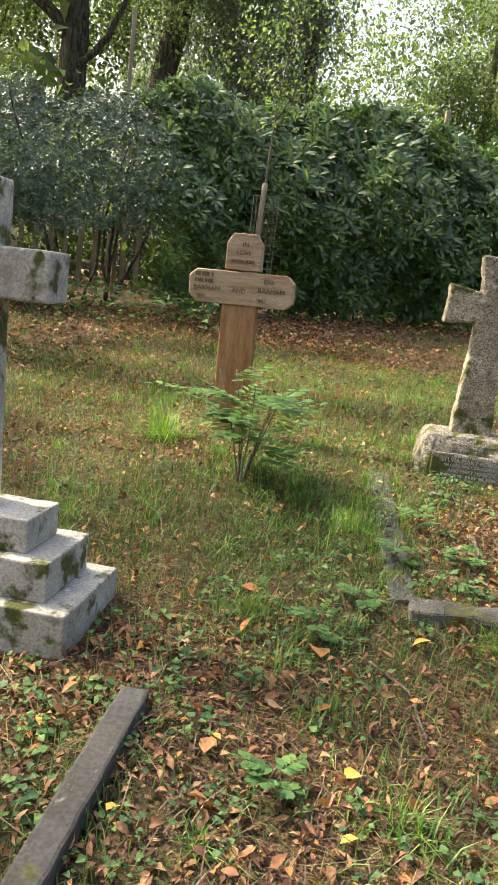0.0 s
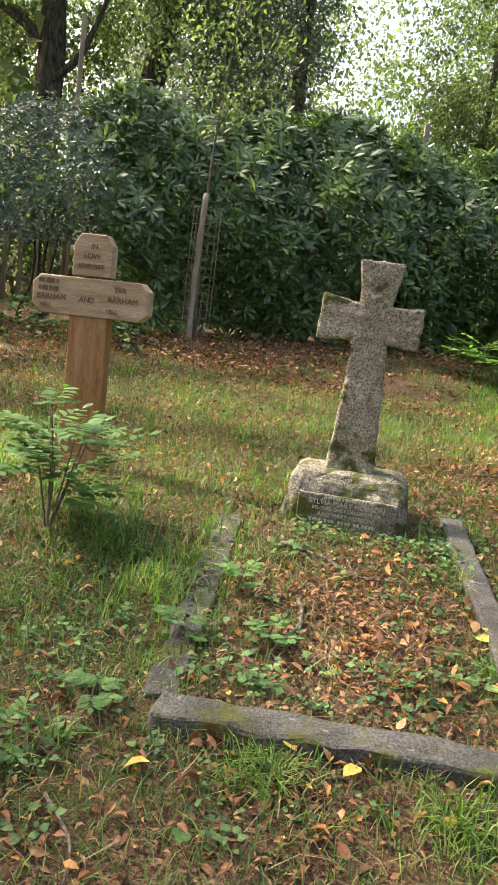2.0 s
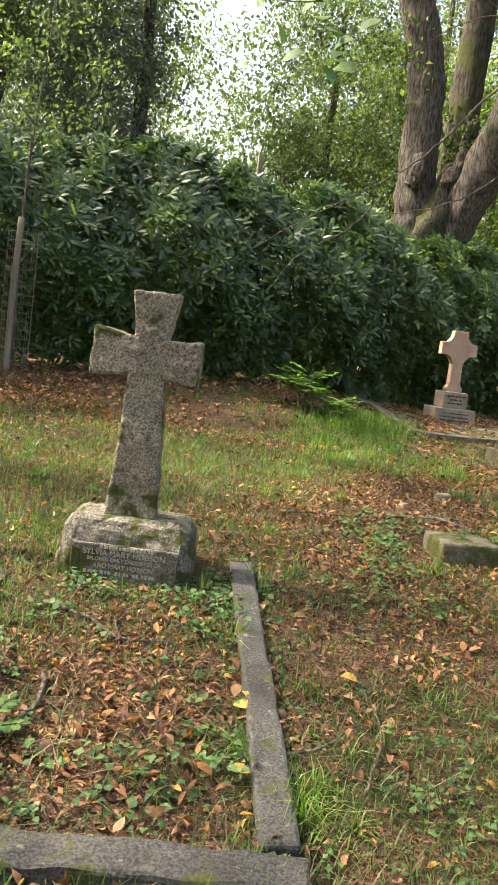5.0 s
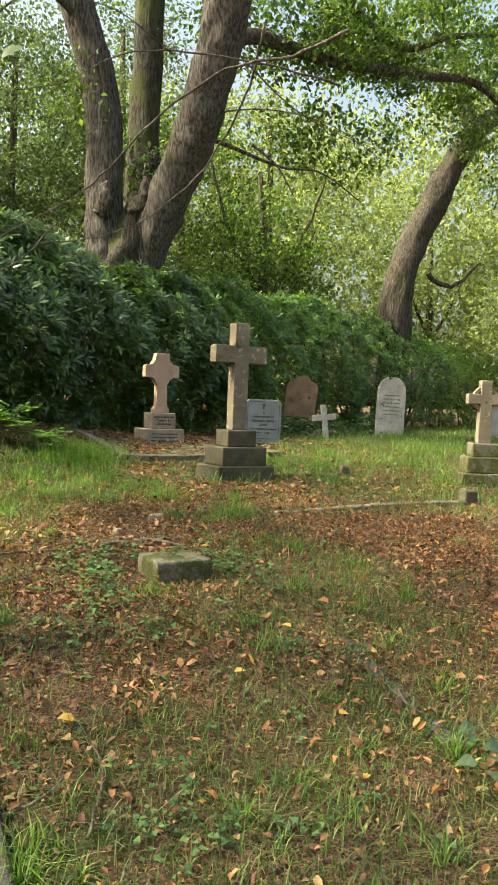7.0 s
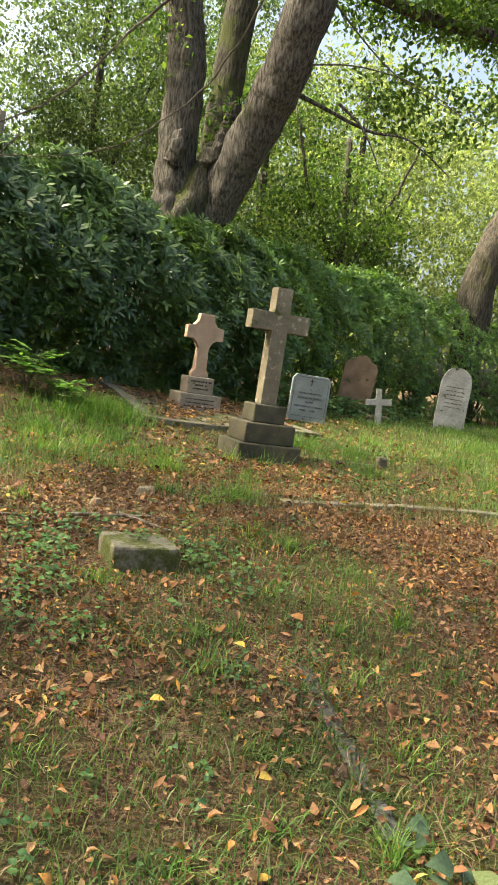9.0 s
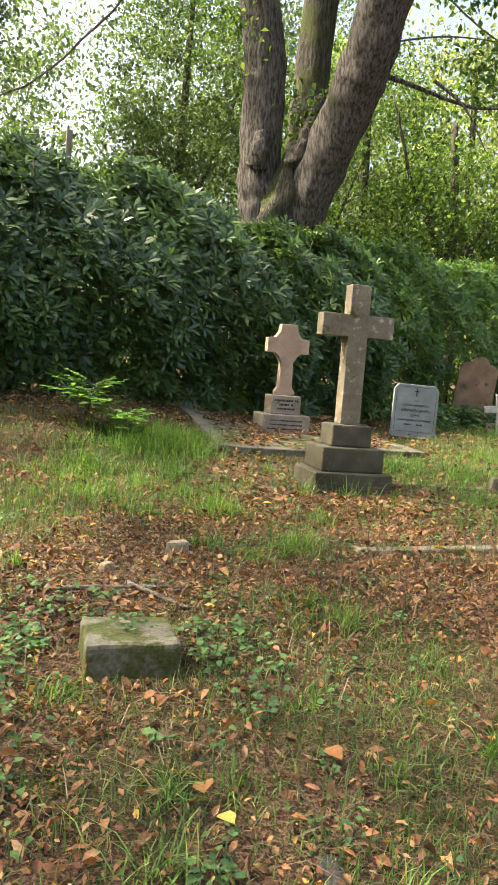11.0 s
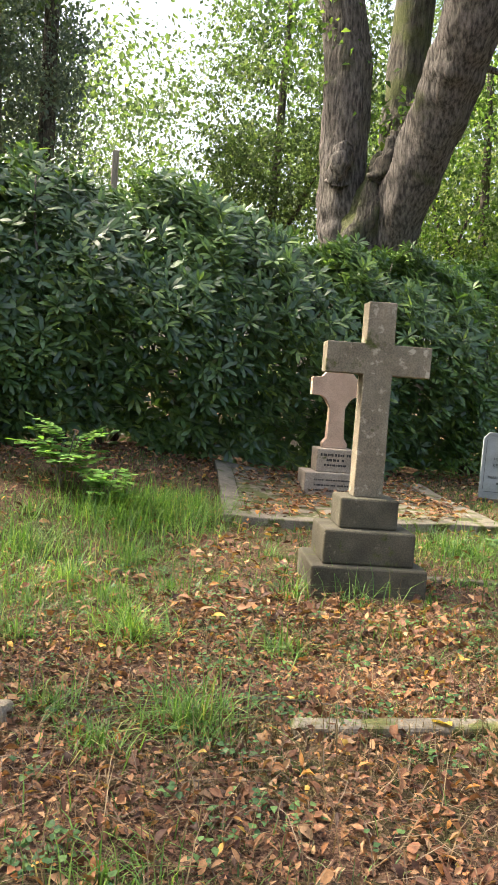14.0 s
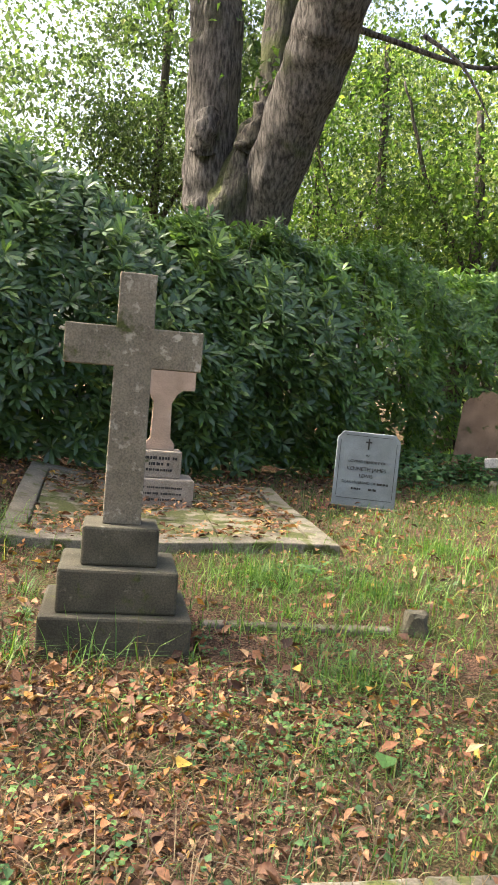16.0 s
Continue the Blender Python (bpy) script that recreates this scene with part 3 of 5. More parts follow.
part("cross_emblem", prism(cross_outline(z + 0.575, z + 0.68, 0.014, 0.014, z + 0.645, 0.014, 0.06), 0.004, 0.0005), INK, slab).location.y = -0.047
for body, size, tz in (("IN", 0.035, 0.515), ("LOVING MEMORY OF", 0.037, 0.455), ("KENNETH JAMES", 0.050, 0.385), ("LEWIS", 0.048, 0.32), ("DEAR HUSBAND OF", 0.036, 0.255)):
    text(body, size, INK, slab, -0.06 if "DEAR" in body else 0, -0.0475, z + tz, depth=0.0015)
bars(0.10, 0.024, INK, slab, 0.17, -0.046, z + 0.255, 1)
bars(0.08, 0.022, INK, slab, -0.08, -0.046, z + 0.195, 2)
bars(0.08, 0.022, INK, slab, 0.08, -0.046, z + 0.195, 3)

# kerbs on the right of the walk
g = thing("grave_kerb", pose(0, 0, 0), "sunken pale stone grave kerb with a corner block", "grave kerb")
kerb_line(g, (3.48, 8.085), (5.64, 8.66), 0.095, PAVING_KERB, 0.04, 0.12, 0.005, 3, 3)
part("corner_block", block(0.16, 0.16, gz(5.74, 8.74) - 0.1, gz(5.74, 8.74) + 0.14, 0.02, 0.06, 0.006, 1.0, 0.9, (5.74, 8.74)), DARK_STONE, g)
g = thing("grave_kerb", pose(0, 0, 0), "sunken grave kerb half hidden in grass", "grave kerb")
kerb_line(g, (4.05, 10.38), (5.05, 10.66), 0.08, PAVING_KERB, 0.025, 0.1, 0.003, 2, 5)
g = thing("rough_stone", pose(5.17, 10.68, gz(5.17, 10.68)), "rough dark stone lump at a kerb's end", "stone")
part("lump", block(0.17, 0.14, -0.06, 0.13, 0.03, 0.05, 0.018, 2.0, 0.7), DARK_STONE, g)

g = thing("grave_kerb", pose(0, 0, 0), "sunken dark slate kerb almost buried in turf", "grave kerb")
kerb_line(g, (3.03, 5.40), (3.10, 4.30), 0.08, SLATE, 0.006, 0.1, 0.004, 2, 7)

# wheel-head cross on a mossy stepped base
cx, cy = 6.62, 9.95
g = thing("celtic_cross", pose(cx, cy, 0, 0, 0, -14), "mossy wheel-head stone cross on a three-step plinth", "gravestone")
z = gz(cx, cy)
top = steps(g, [(0.55, 0.42, 0.20), (0.44, 0.34, 0.19), (0.31, 0.25, 0.16)], z - 0.06, MOSSY_STONE, 0.016, 0.006)
c = top + 0.52
part("cross", prism(cross_outline(top, top + 0.74, 0.16, 0.13, c, 0.12, 0.43), 0.12, 0.008, 0.002, 0.07), GREY_STONE, g)
bm = bmesh.new()
for k in range(32):
    for r, y in ((0.155, -0.04), (0.155, 0.04), (0.115, 0.04), (0.115, -0.04)):
        a0 = 2 * math.pi * k / 32
        bm.verts.new((math.cos(a0) * r, y, c + math.sin(a0) * r))
bm.verts.ensure_lookup_table()
for k in range(32):
    for q in range(4):
        n0, n1 = k * 4, ((k + 1) % 32) * 4
        bm.faces.new((bm.verts[n0 + q], bm.verts[n1 + q], bm.verts[n1 + (q + 1) % 4], bm.verts[n0 + (q + 1) % 4]))
bmesh.ops.recalc_face_normals(bm, faces=bm.faces[:])
part("wheel", bm, GREY_STONE, g)


def arched(w, h, z, peak, n=8):
    """A headstone's outline with a pointed or shouldered head."""
    pts = [(-w / 2, z - 0.15), (w / 2, z - 0.15), (w / 2, z + h - peak)]
    for k in range(1, n):
        a0 = math.pi / 2 * k / n
        pts.append((w / 2 * math.cos(a0) ** 0.8, z + h - peak + peak * math.sin(a0)))
    pts.append((0, z + h))
    return pts + [(-x, zz) for x, zz in pts[2:-1][::-1]]


z = gz(8.75, 17.15)
g = thing("headstone", pose(8.75, 17.15, 0, 0, 1.5, -12), "tall pale marble headstone with a pointed arch", "gravestone")
part("slab", prism(arched(0.60, 1.24, z, 0.36), 0.11, 0.01, 0.002, 0.1), MARBLE, g)
for k in range(6):
    bars(0.34, 0.022, GRANITE_KERB, g, 0, -0.057, z + 0.85 - k * 0.08, 20 + k)
part("foot_kerb", block(0.8, 0.2, z - 0.1, z + 0.08, 0.015, 0.1, 0.004, 0, 1, (0, 0.05)), MOSSY_STONE, g)

z = gz(6.75, 17.6)
g = thing("headstone", pose(6.75, 17.6, 0, 0, 6, -14), "brown sandstone headstone leaning among ivy", "gravestone")
out = [(-0.33, z - 0.2), (0.33, z - 0.2), (0.33, z + 1.0), (0.27, z + 1.1), (0.16, z + 1.12), (0.12, z + 1.2), (0, z + 1.24), (-0.12, z + 1.2), (-0.16, z + 1.12), (-0.27, z + 1.1), (-0.33, z + 1.0)]
part("slab", prism(out, 0.1, 0.01, 0.003, 0.1), BROWN_STONE, g)

z = gz(7.02, 15.9)
g = thing("small_cross", pose(7.02, 15.9, 0, 0, -7, -8), "small leaning white marble cross", "gravestone")
part("cross", prism(cross_outline(z - 0.1, z + 0.66, 0.12, 0.10, z + 0.42, 0.11, 0.46), 0.08, 0.008), MARBLE, g)
g = thing("rough_stone", pose(6.95, 16.1, z), "mossy rockery stones behind the small cross", "stone")
part("lump", block(0.5, 0.3, -0.1, 0.16, 0.05, 0.08, 0.03, 4.0, 0.8), MOSSY_STONE, g)

far = [(12.0, 17.9), (12.55, 16.7), (12.15, 17.3)]
z = gz(*far[0])
g = thing("headstone", pose(*far[0], 0, 0, 0, -25), "far pale grey headstone in the lawn", "gravestone")
part("slab", prism(arched(0.62, 0.72, z, 0.22), 0.1, 0.01), GREY_GRANITE, g)
z = gz(*far[1])
g = thing("stone_cross", pose(*far[1], 0, 0, 0, -25), "far mossy stone cross on a square base", "gravestone")
top = steps(g, [(0.7, 0.5, 0.32)], z - 0.05, MOSSY_STONE, 0.015, 0.006)
part("cross", prism(cross_outline(top, top + 0.72, 0.17, 0.15, top + 0.5, 0.13, 0.5), 0.12, 0.01), MOSSY_STONE, g)
z = gz(*far[2])
g = thing("stone_tablet", pose(*far[2], 0, 0, 0, -25), "far low pink stone tablet", "gravestone")
part("tablet", block(0.4, 0.15, z - 0.05, z + 0.26, 0.015), PINK_STONE, g)

# ---- hedge ----
HEDGE = np.array([(-13, 3.5), (-9, 6.6), (-6, 8.4), (-3.7, 9.9), (-2.2, 11.1), (-0.4, 12.1), (1.2, 13.2), (2.4, 14.0), (3.8, 15.2), (5.2, 16.5), (6.4, 18.1), (8.6, 19.6), (12.0, 22.0), (16, 25.5), (21, 30)], float)
HEDGE_TOP = np.array([3.4, 3.5, 3.6, 3.8, 4.1, 4.2, 4.15, 4.0, 3.75, 3.9, 4.1, 4.1, 3.9, 3.6, 3.4])
seg = np.linalg.norm(np.diff(HEDGE, axis=0), axis=1)
along = np.concatenate([[0], np.cumsum(seg)])


def hedge_at(s):
    s = np.clip(s, 0, along[-1])
    x, y = np.interp(s, along, HEDGE[:, 0]), np.interp(s, along, HEDGE[:, 1])
    dx, dy = np.interp(s + 0.6, along, HEDGE[:, 0]) - np.interp(s - 0.6, along, HEDGE[:, 0]), np.interp(s + 0.6, along, HEDGE[:, 1]) - np.interp(s - 0.6, along, HEDGE[:, 1])
    k = np.maximum(np.hypot(dx, dy), 1e-6)
    return x, y, dy / k, -dx / k, np.interp(s, along, HEDGE_TOP)


def bush(s0, s1, name, label, mat, count, leaf_len, leaf_wid, per, clear, r):
    """One bush of the hedge: stems and a shell of leaf rosettes over front and top."""
    s = r.uniform(s0 - 0.25, s1 + 0.25, count)
    x, y, nxn, nyn, top = hedge_at(s)
    lump = 0.22 * np.sin(s * 2.1 + 1) + 0.16 * np.sin(s * 4.7) + 0.12 * np.sin(s * 9.3 + 2)
    top = top + 0.45 * lump
    base = ground_z(x, y)
    v = r.uniform(0, 1.55, count)
    front = v < 1
    h = np.where(front, clear + (1 - clear) * v, 1.0)
    height = base + h * (top - base)
    wave = 0.09 * np.sin(s * 3.3 + height * 2.7) + 0.08 * np.sin(s * 6.1 - height * 4.1)
    bulge = np.interp(h, (0.0, 0.12, 0.3, 0.48, 0.62, 0.8, 1.0), (-0.35, -0.22, 0.08, 0.22, 0.12, -0.25, -0.85))
    out = np.where(front, bulge, -0.85 - (v - 1) * 2.8) + wave
    depth = r.exponential(0.10, count) + (r.uniform(0, 1, count) < 0.3) * r.uniform(0.2, 1.0, count)
    out = out - np.where(front, depth, 0)
    height = height - np.where(front, 0, depth * 0.8) + r.normal(0, 0.06, count)
    pos = np.stack([x + nxn * out, y + nyn * out, height], 1)
    up = np.where(front, 0.75 + 0.9 * np.clip(h - 0.5, 0, 1), 1.1)
    axis = unit(np.stack([nxn * np.where(front, 1, 0.2), nyn * np.where(front, 1, 0.2), up], 1) + r.normal(0, 0.28, (count, 3)))
    e1 = unit(np.cross(axis, np.array([0.3, 0.2, 1.0])))
    e2 = np.cross(axis, e1)
    P, W, N, L = [], [], [], []
    for k in range(per):
        a0 = 2 * np.pi * (k / per) + r.uniform(-0.35, 0.35, count)
        radial = e1 * np.cos(a0)[:, None] + e2 * np.sin(a0)[:, None]
        lift = r.uniform(-0.05, 0.95, count)[:, None]
        W.append(unit(radial + axis * lift))
        N.append(axis - radial * lift + r.normal(0, 0.15, (count, 3)))
        P.append(pos + radial * 0.012)
        L.append(leaf_len * r.uniform(0.65, 1.15, count))
    L = np.concatenate(L)
    verts, tris = leaf_arrays(np.concatenate(P), np.concatenate(W), np.concatenate(N), L, L * leaf_wid / leaf_len, per > 5, 0.1)
    mx, my, mn, mm, mt = hedge_at((s0 + s1) / 2)
    g = thing(name, pose(float(mx - mn * 0.8), float(my - mm * 0.8), gz(mx - mn * 0.8, my - mm * 0.8)), label, "bush", "bushes of the hedge")
    org = np.array(g.matrix_basis.translation)
    fast_mesh("foliage", verts - org, tris, mat, g)
    for k in range(7):
        a0, b0 = r.uniform(-0.9, 0.9), r.uniform(-0.5, 0.8)
        px, py = a0 * -mm - b0 * mn, a0 * mn - b0 * mm
        foot = Vector((px * 0.6, py * 0.6, gz(org[0] + px * 0.6, org[1] + py * 0.6) - org[2] - 0.05))
        tip = Vector((px * 1.5 + r.normal(0, 0.2), py * 1.3 + r.normal(0, 0.2), r.uniform(1.6, 2.8)))
        limb("stem", [foot, foot.lerp(tip, 0.45) + Vector((r.normal(0, 0.15), r.normal(0, 0.15), 0)), tip], r.uniform(0.02, 0.045), 0.008, DARK_BARK, g, 6, 0.1, 4, 0.02, k)
    return g


s_end = along[-1]
edges = [0.0]
while edges[-1] < s_end - 1:
    edges.append(edges[-1] + (2.0 if edges[-1] < 30 else 3.0))
for s0, s1 in zip(edges, edges[1:]):
    mid_x = float(np.interp((s0 + s1) / 2, along, HEDGE[:, 0]))
    if mid_x < -3.4:
        bush(s0, s1, "holly_bush", "dark holly bush with bare stems below in the boundary hedge", HOLLY, 2600, 0.065, 0.038, 5, 0.36 if mid_x > -8 else 0.1, rng)
    else:
        n = 1750 if mid_x < 5.5 else 1300 if mid_x < 9 else 700
        green = mid_x > 4.6
        bush(s0, s1, "laurel_bush" if green else "rhododendron_bush", "bright green laurel bush at the end of the hedge" if green else "dense dark green rhododendron bush in the boundary hedge", LAUREL if green else RHODO, n, 0.15 if green else 0.175, 0.046 if green else 0.043, 7 if green else 9, 0.03, rng)

# ---- trees ----


def in_clearing(p):
    """The open gap in the woods through which the sky shows."""
    hole = np.zeros(len(p), bool)
    for ex, ey, a0, a1, e0 in ((0.6, 0.9, -9.0, -6.0, 12.5), (4.1, 5.8, -19.0, -15.8, 15.5), (2.2, 2.4, -12.5, -9.5, 13.5)):
        dx, dy, dz = p[:, 0] - ex, p[:, 1] - ey, p[:, 2] - 1.7
        az, el = np.degrees(np.arctan2(dx, dy)), np.degrees(np.arctan2(dz, np.hypot(dx, dy)))
        wob = 1.2 * np.sin(el * 1.3) + 0.9 * np.sin(el * 3.1 + 1) + 0.8 * np.sin(el * 9 + az * 5)
        hole |= (az + wob > a0) & (az + wob < a1) & (el > e0)
    return hole


def crown_arrays(centre, radii, clumps, per, size, r, spread=0.35, hang=0.0, gap=True):
    """Leaves in loose clumps through a crown, thinner inside, with an uneven outline."""
    c = unit(r.normal(0, 1, (clumps, 3))) * r.uniform(0.35, 1.0, (clumps, 1)) ** 0.6 * np.array(radii) + np.array(centre)
    scale = r.uniform(0.6, 1.4, (clumps, 1, 1)) * spread
    p = c[:, None, :] + r.normal(0, 1, (clumps, per, 3)) * scale * np.array([1, 1, 0.55])
    p = p.reshape(-1, 3)
    if gap:
        p = p[~in_clearing(p) | (r.uniform(0, 1, len(p)) < 0.42)]
    n = len(p)
    way = r.normal(0, 1, (n, 3)) + np.array([0, 0, -0.5 - hang])
    nor = r.normal(0, 0.6, (n, 3)) + np.array([0, 0, 1.0])
    L = size * r.uniform(0.6, 1.3, n)
    return leaf_arrays(p, way, nor, L, L * 0.62)


def tree(name, label, base, trunk, r0, r1, crowns, leaf_mat, bark_mat, r, size=0.13, limbs=(), sides=12):
    z = gz(base[0], base[1])
    g = thing(name, pose(base[0], base[1], z), label, "tree")
    org = np.array([base[0], base[1], z])
    limb("trunk", [Vector(p) - Vector(org) for p in trunk], r0, r1, bark_mat, g, sides, 0.25, 6, 0.02, int(base[0] * 7))
    for pts, a0, b0 in limbs:
        limb("limb", [Vector(p) - Vector(org) for p in pts], a0, b0, bark_mat, g, 8, 0.2, 6, 0.04, int(pts[0][0] * 5))
    V, T, k = [], [], 0
    for centre, radii, clumps, per in crowns:
        v, t = crown_arrays(centre, radii, int(clumps * 1.35), int(per * 1.35), size * 0.85, r)
        V.append(v), T.append(t + k)
        k += len(v)
    if V:
        fast_mesh("crown", np.concatenate(V) - org, np.concatenate(T), leaf_mat, g)
    return g


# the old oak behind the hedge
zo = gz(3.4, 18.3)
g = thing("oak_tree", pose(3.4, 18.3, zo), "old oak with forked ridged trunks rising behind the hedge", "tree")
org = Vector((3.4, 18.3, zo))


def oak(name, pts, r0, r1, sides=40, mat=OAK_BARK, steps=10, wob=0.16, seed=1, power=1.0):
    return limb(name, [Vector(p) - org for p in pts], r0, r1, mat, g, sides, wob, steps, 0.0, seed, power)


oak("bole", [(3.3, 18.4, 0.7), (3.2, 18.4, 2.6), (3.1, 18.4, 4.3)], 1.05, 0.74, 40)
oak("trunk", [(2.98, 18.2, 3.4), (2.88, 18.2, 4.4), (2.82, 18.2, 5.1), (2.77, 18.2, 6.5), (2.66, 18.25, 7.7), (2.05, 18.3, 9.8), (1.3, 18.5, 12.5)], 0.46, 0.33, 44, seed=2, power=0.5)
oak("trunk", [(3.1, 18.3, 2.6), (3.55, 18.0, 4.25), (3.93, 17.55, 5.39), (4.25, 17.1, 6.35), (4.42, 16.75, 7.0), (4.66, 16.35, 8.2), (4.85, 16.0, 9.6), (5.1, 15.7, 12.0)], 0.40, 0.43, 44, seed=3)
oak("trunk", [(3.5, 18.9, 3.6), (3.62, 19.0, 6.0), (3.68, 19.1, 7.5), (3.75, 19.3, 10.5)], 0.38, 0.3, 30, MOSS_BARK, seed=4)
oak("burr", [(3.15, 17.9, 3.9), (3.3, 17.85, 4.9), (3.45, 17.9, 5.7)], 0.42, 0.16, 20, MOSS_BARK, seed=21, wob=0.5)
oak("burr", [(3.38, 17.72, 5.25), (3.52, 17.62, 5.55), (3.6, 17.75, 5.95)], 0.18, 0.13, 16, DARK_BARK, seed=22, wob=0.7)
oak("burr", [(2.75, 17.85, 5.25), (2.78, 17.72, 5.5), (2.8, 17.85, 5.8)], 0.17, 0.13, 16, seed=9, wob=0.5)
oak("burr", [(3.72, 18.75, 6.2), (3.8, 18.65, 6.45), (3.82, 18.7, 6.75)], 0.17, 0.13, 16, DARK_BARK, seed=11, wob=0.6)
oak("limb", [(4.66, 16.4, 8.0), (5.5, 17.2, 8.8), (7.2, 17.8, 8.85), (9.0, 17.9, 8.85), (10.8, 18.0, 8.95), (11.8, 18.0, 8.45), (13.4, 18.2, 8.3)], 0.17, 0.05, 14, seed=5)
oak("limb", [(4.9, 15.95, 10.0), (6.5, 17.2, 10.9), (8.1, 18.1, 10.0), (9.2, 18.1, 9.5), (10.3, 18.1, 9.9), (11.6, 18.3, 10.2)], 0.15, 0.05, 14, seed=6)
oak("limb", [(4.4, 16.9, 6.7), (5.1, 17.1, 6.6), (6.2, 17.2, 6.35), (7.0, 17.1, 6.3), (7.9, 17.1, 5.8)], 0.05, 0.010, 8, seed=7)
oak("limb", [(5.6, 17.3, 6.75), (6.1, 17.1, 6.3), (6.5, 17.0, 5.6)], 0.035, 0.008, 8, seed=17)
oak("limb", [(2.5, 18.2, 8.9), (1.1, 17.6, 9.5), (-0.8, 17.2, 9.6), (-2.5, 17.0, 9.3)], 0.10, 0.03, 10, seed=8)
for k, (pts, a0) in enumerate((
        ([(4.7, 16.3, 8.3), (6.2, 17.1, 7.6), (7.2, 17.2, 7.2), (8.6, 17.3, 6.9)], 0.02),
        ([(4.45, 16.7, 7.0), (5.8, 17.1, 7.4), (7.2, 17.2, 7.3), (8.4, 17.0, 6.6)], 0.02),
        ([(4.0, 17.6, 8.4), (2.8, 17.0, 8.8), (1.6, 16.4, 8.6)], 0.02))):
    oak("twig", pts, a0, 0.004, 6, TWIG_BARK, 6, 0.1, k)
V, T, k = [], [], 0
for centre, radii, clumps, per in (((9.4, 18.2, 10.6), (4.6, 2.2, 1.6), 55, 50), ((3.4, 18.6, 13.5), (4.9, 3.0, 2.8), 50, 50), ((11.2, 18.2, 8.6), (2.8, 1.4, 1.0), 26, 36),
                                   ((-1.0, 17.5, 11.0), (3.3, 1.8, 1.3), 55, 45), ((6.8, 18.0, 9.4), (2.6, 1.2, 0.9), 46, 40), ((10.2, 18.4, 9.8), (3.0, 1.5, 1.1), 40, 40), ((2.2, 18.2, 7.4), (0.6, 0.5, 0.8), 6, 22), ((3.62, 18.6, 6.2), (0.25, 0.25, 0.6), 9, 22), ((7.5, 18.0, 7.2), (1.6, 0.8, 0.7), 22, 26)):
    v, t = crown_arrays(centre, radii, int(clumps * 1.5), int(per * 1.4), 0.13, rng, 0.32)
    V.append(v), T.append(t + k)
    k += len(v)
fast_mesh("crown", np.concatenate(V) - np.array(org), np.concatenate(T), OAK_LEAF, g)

# leaning oak farther along the boundary
tree("oak_tree", "leaning oak with a mossy trunk farther along the boundary", (11.6, 23.0),
     [(11.5, 23, 0.8), (11.55, 23, 3.6), (11.7, 23, 5.6), (12.6, 23, 7.5), (13.15, 23, 8.7), (13.8, 23, 9.7), (14.4, 23, 10.2), (15.8, 23, 11.2)], 0.52, 0.2,
     [((13, 23, 13), (5, 3, 2.6), 70, 50), ((15.5, 22.5, 9.5), (2.6, 2, 2.2), 36, 45), ((11.0, 22.6, 10.8), (2.8, 1.6, 1.4), 24, 45)], OAK_LEAF, DARK_BARK, rng, 0.15,
     [([(13.75, 23, 9.6), (13.4, 23, 10.8), (13.0, 23, 12.0), (12.2, 22.8, 12.9), (11.0, 22.8, 12.5)], 0.24, 0.1), ([(12.5, 23, 5.5), (13.2, 22.8, 5.2), (14.0, 22.6, 5.9)], 0.09, 0.03),
      ([(14.2, 23, 10.3), (15.2, 22.8, 10.2), (17, 22.6, 9.4)], 0.15, 0.04)], 24)

# dark trees left of the gap
tree("pine_tree", "dark trunked tree behind the hedge with hanging branches", (-8.2, 17.5), [(-8.2, 17.5, 0.8), (-8.3, 17.5, 4), (-8.25, 17.5, 7), (-8.6, 17.6, 12)], 0.34, 0.22,
     [((-8.8, 18.5, 9.0), (4.0, 3, 3.0), 130, 70)], WOOD_LEAF, DARK_BARK, rng, 0.14, [([(-8.3, 17.4, 6.4), (-9.4, 17.2, 7.3), (-11, 17, 7.7)], 0.16, 0.06), ([(-8.3, 17.4, 5.6), (-7.4, 17.3, 6.4), (-6.8, 17.2, 7.6)], 0.1, 0.04)])
tree("pine_tree", "dark leaning tree behind the hedge", (-7.6, 20.9), [(-7.9, 20.9, 0.8), (-7.6, 20.9, 5), (-7.0, 20.8, 8.2), (-6.5, 20.7, 12)], 0.38, 0.24,
     [((-6.5, 21, 10.5), (4.0, 3, 3.0), 90, 60)], WOOD_LEAF, DARK_BARK, rng, 0.14)
tree("conifer_tree", "dark conifer with drooping feathery branches", (-3.8, 21.5), [(-3.8, 21.5, 0.8), (-3.7, 21.5, 6), (-3.8, 21.5, 14)], 0.26, 0.1,
     [((-4.9, 21.5, 8.6), (2.0, 1.8, 4.4), 210, 60)], CONIFER, DARK_BARK, rng, 0.13)
tree("conifer_tree", "dark conifer with drooping feathery branches", (-6.5, 24.5), [(-6.5, 24.5, 0.8), (-6.5, 24.5, 14)], 0.28, 0.1,
     [((-6.8, 24.0, 9.5), (2.8, 2, 5.4), 220, 60)], CONIFER, DARK_BARK, rng, 0.14)
tree("beech_tree", "leafy young beech in the wood", (0.6, 24.0), [(0.6, 24, 0.8), (0.8, 24, 5), (0.9, 24, 11)], 0.16, 0.06,
     [((1.2, 23.5, 8.5), (2.2, 2, 3.6), 170, 65)], WOOD_LEAF, DARK_BARK, rng, 0.13, [([(0.75, 24, 5), (1.8, 23.8, 7), (2.3, 23.7, 9)], 0.07, 0.02)])
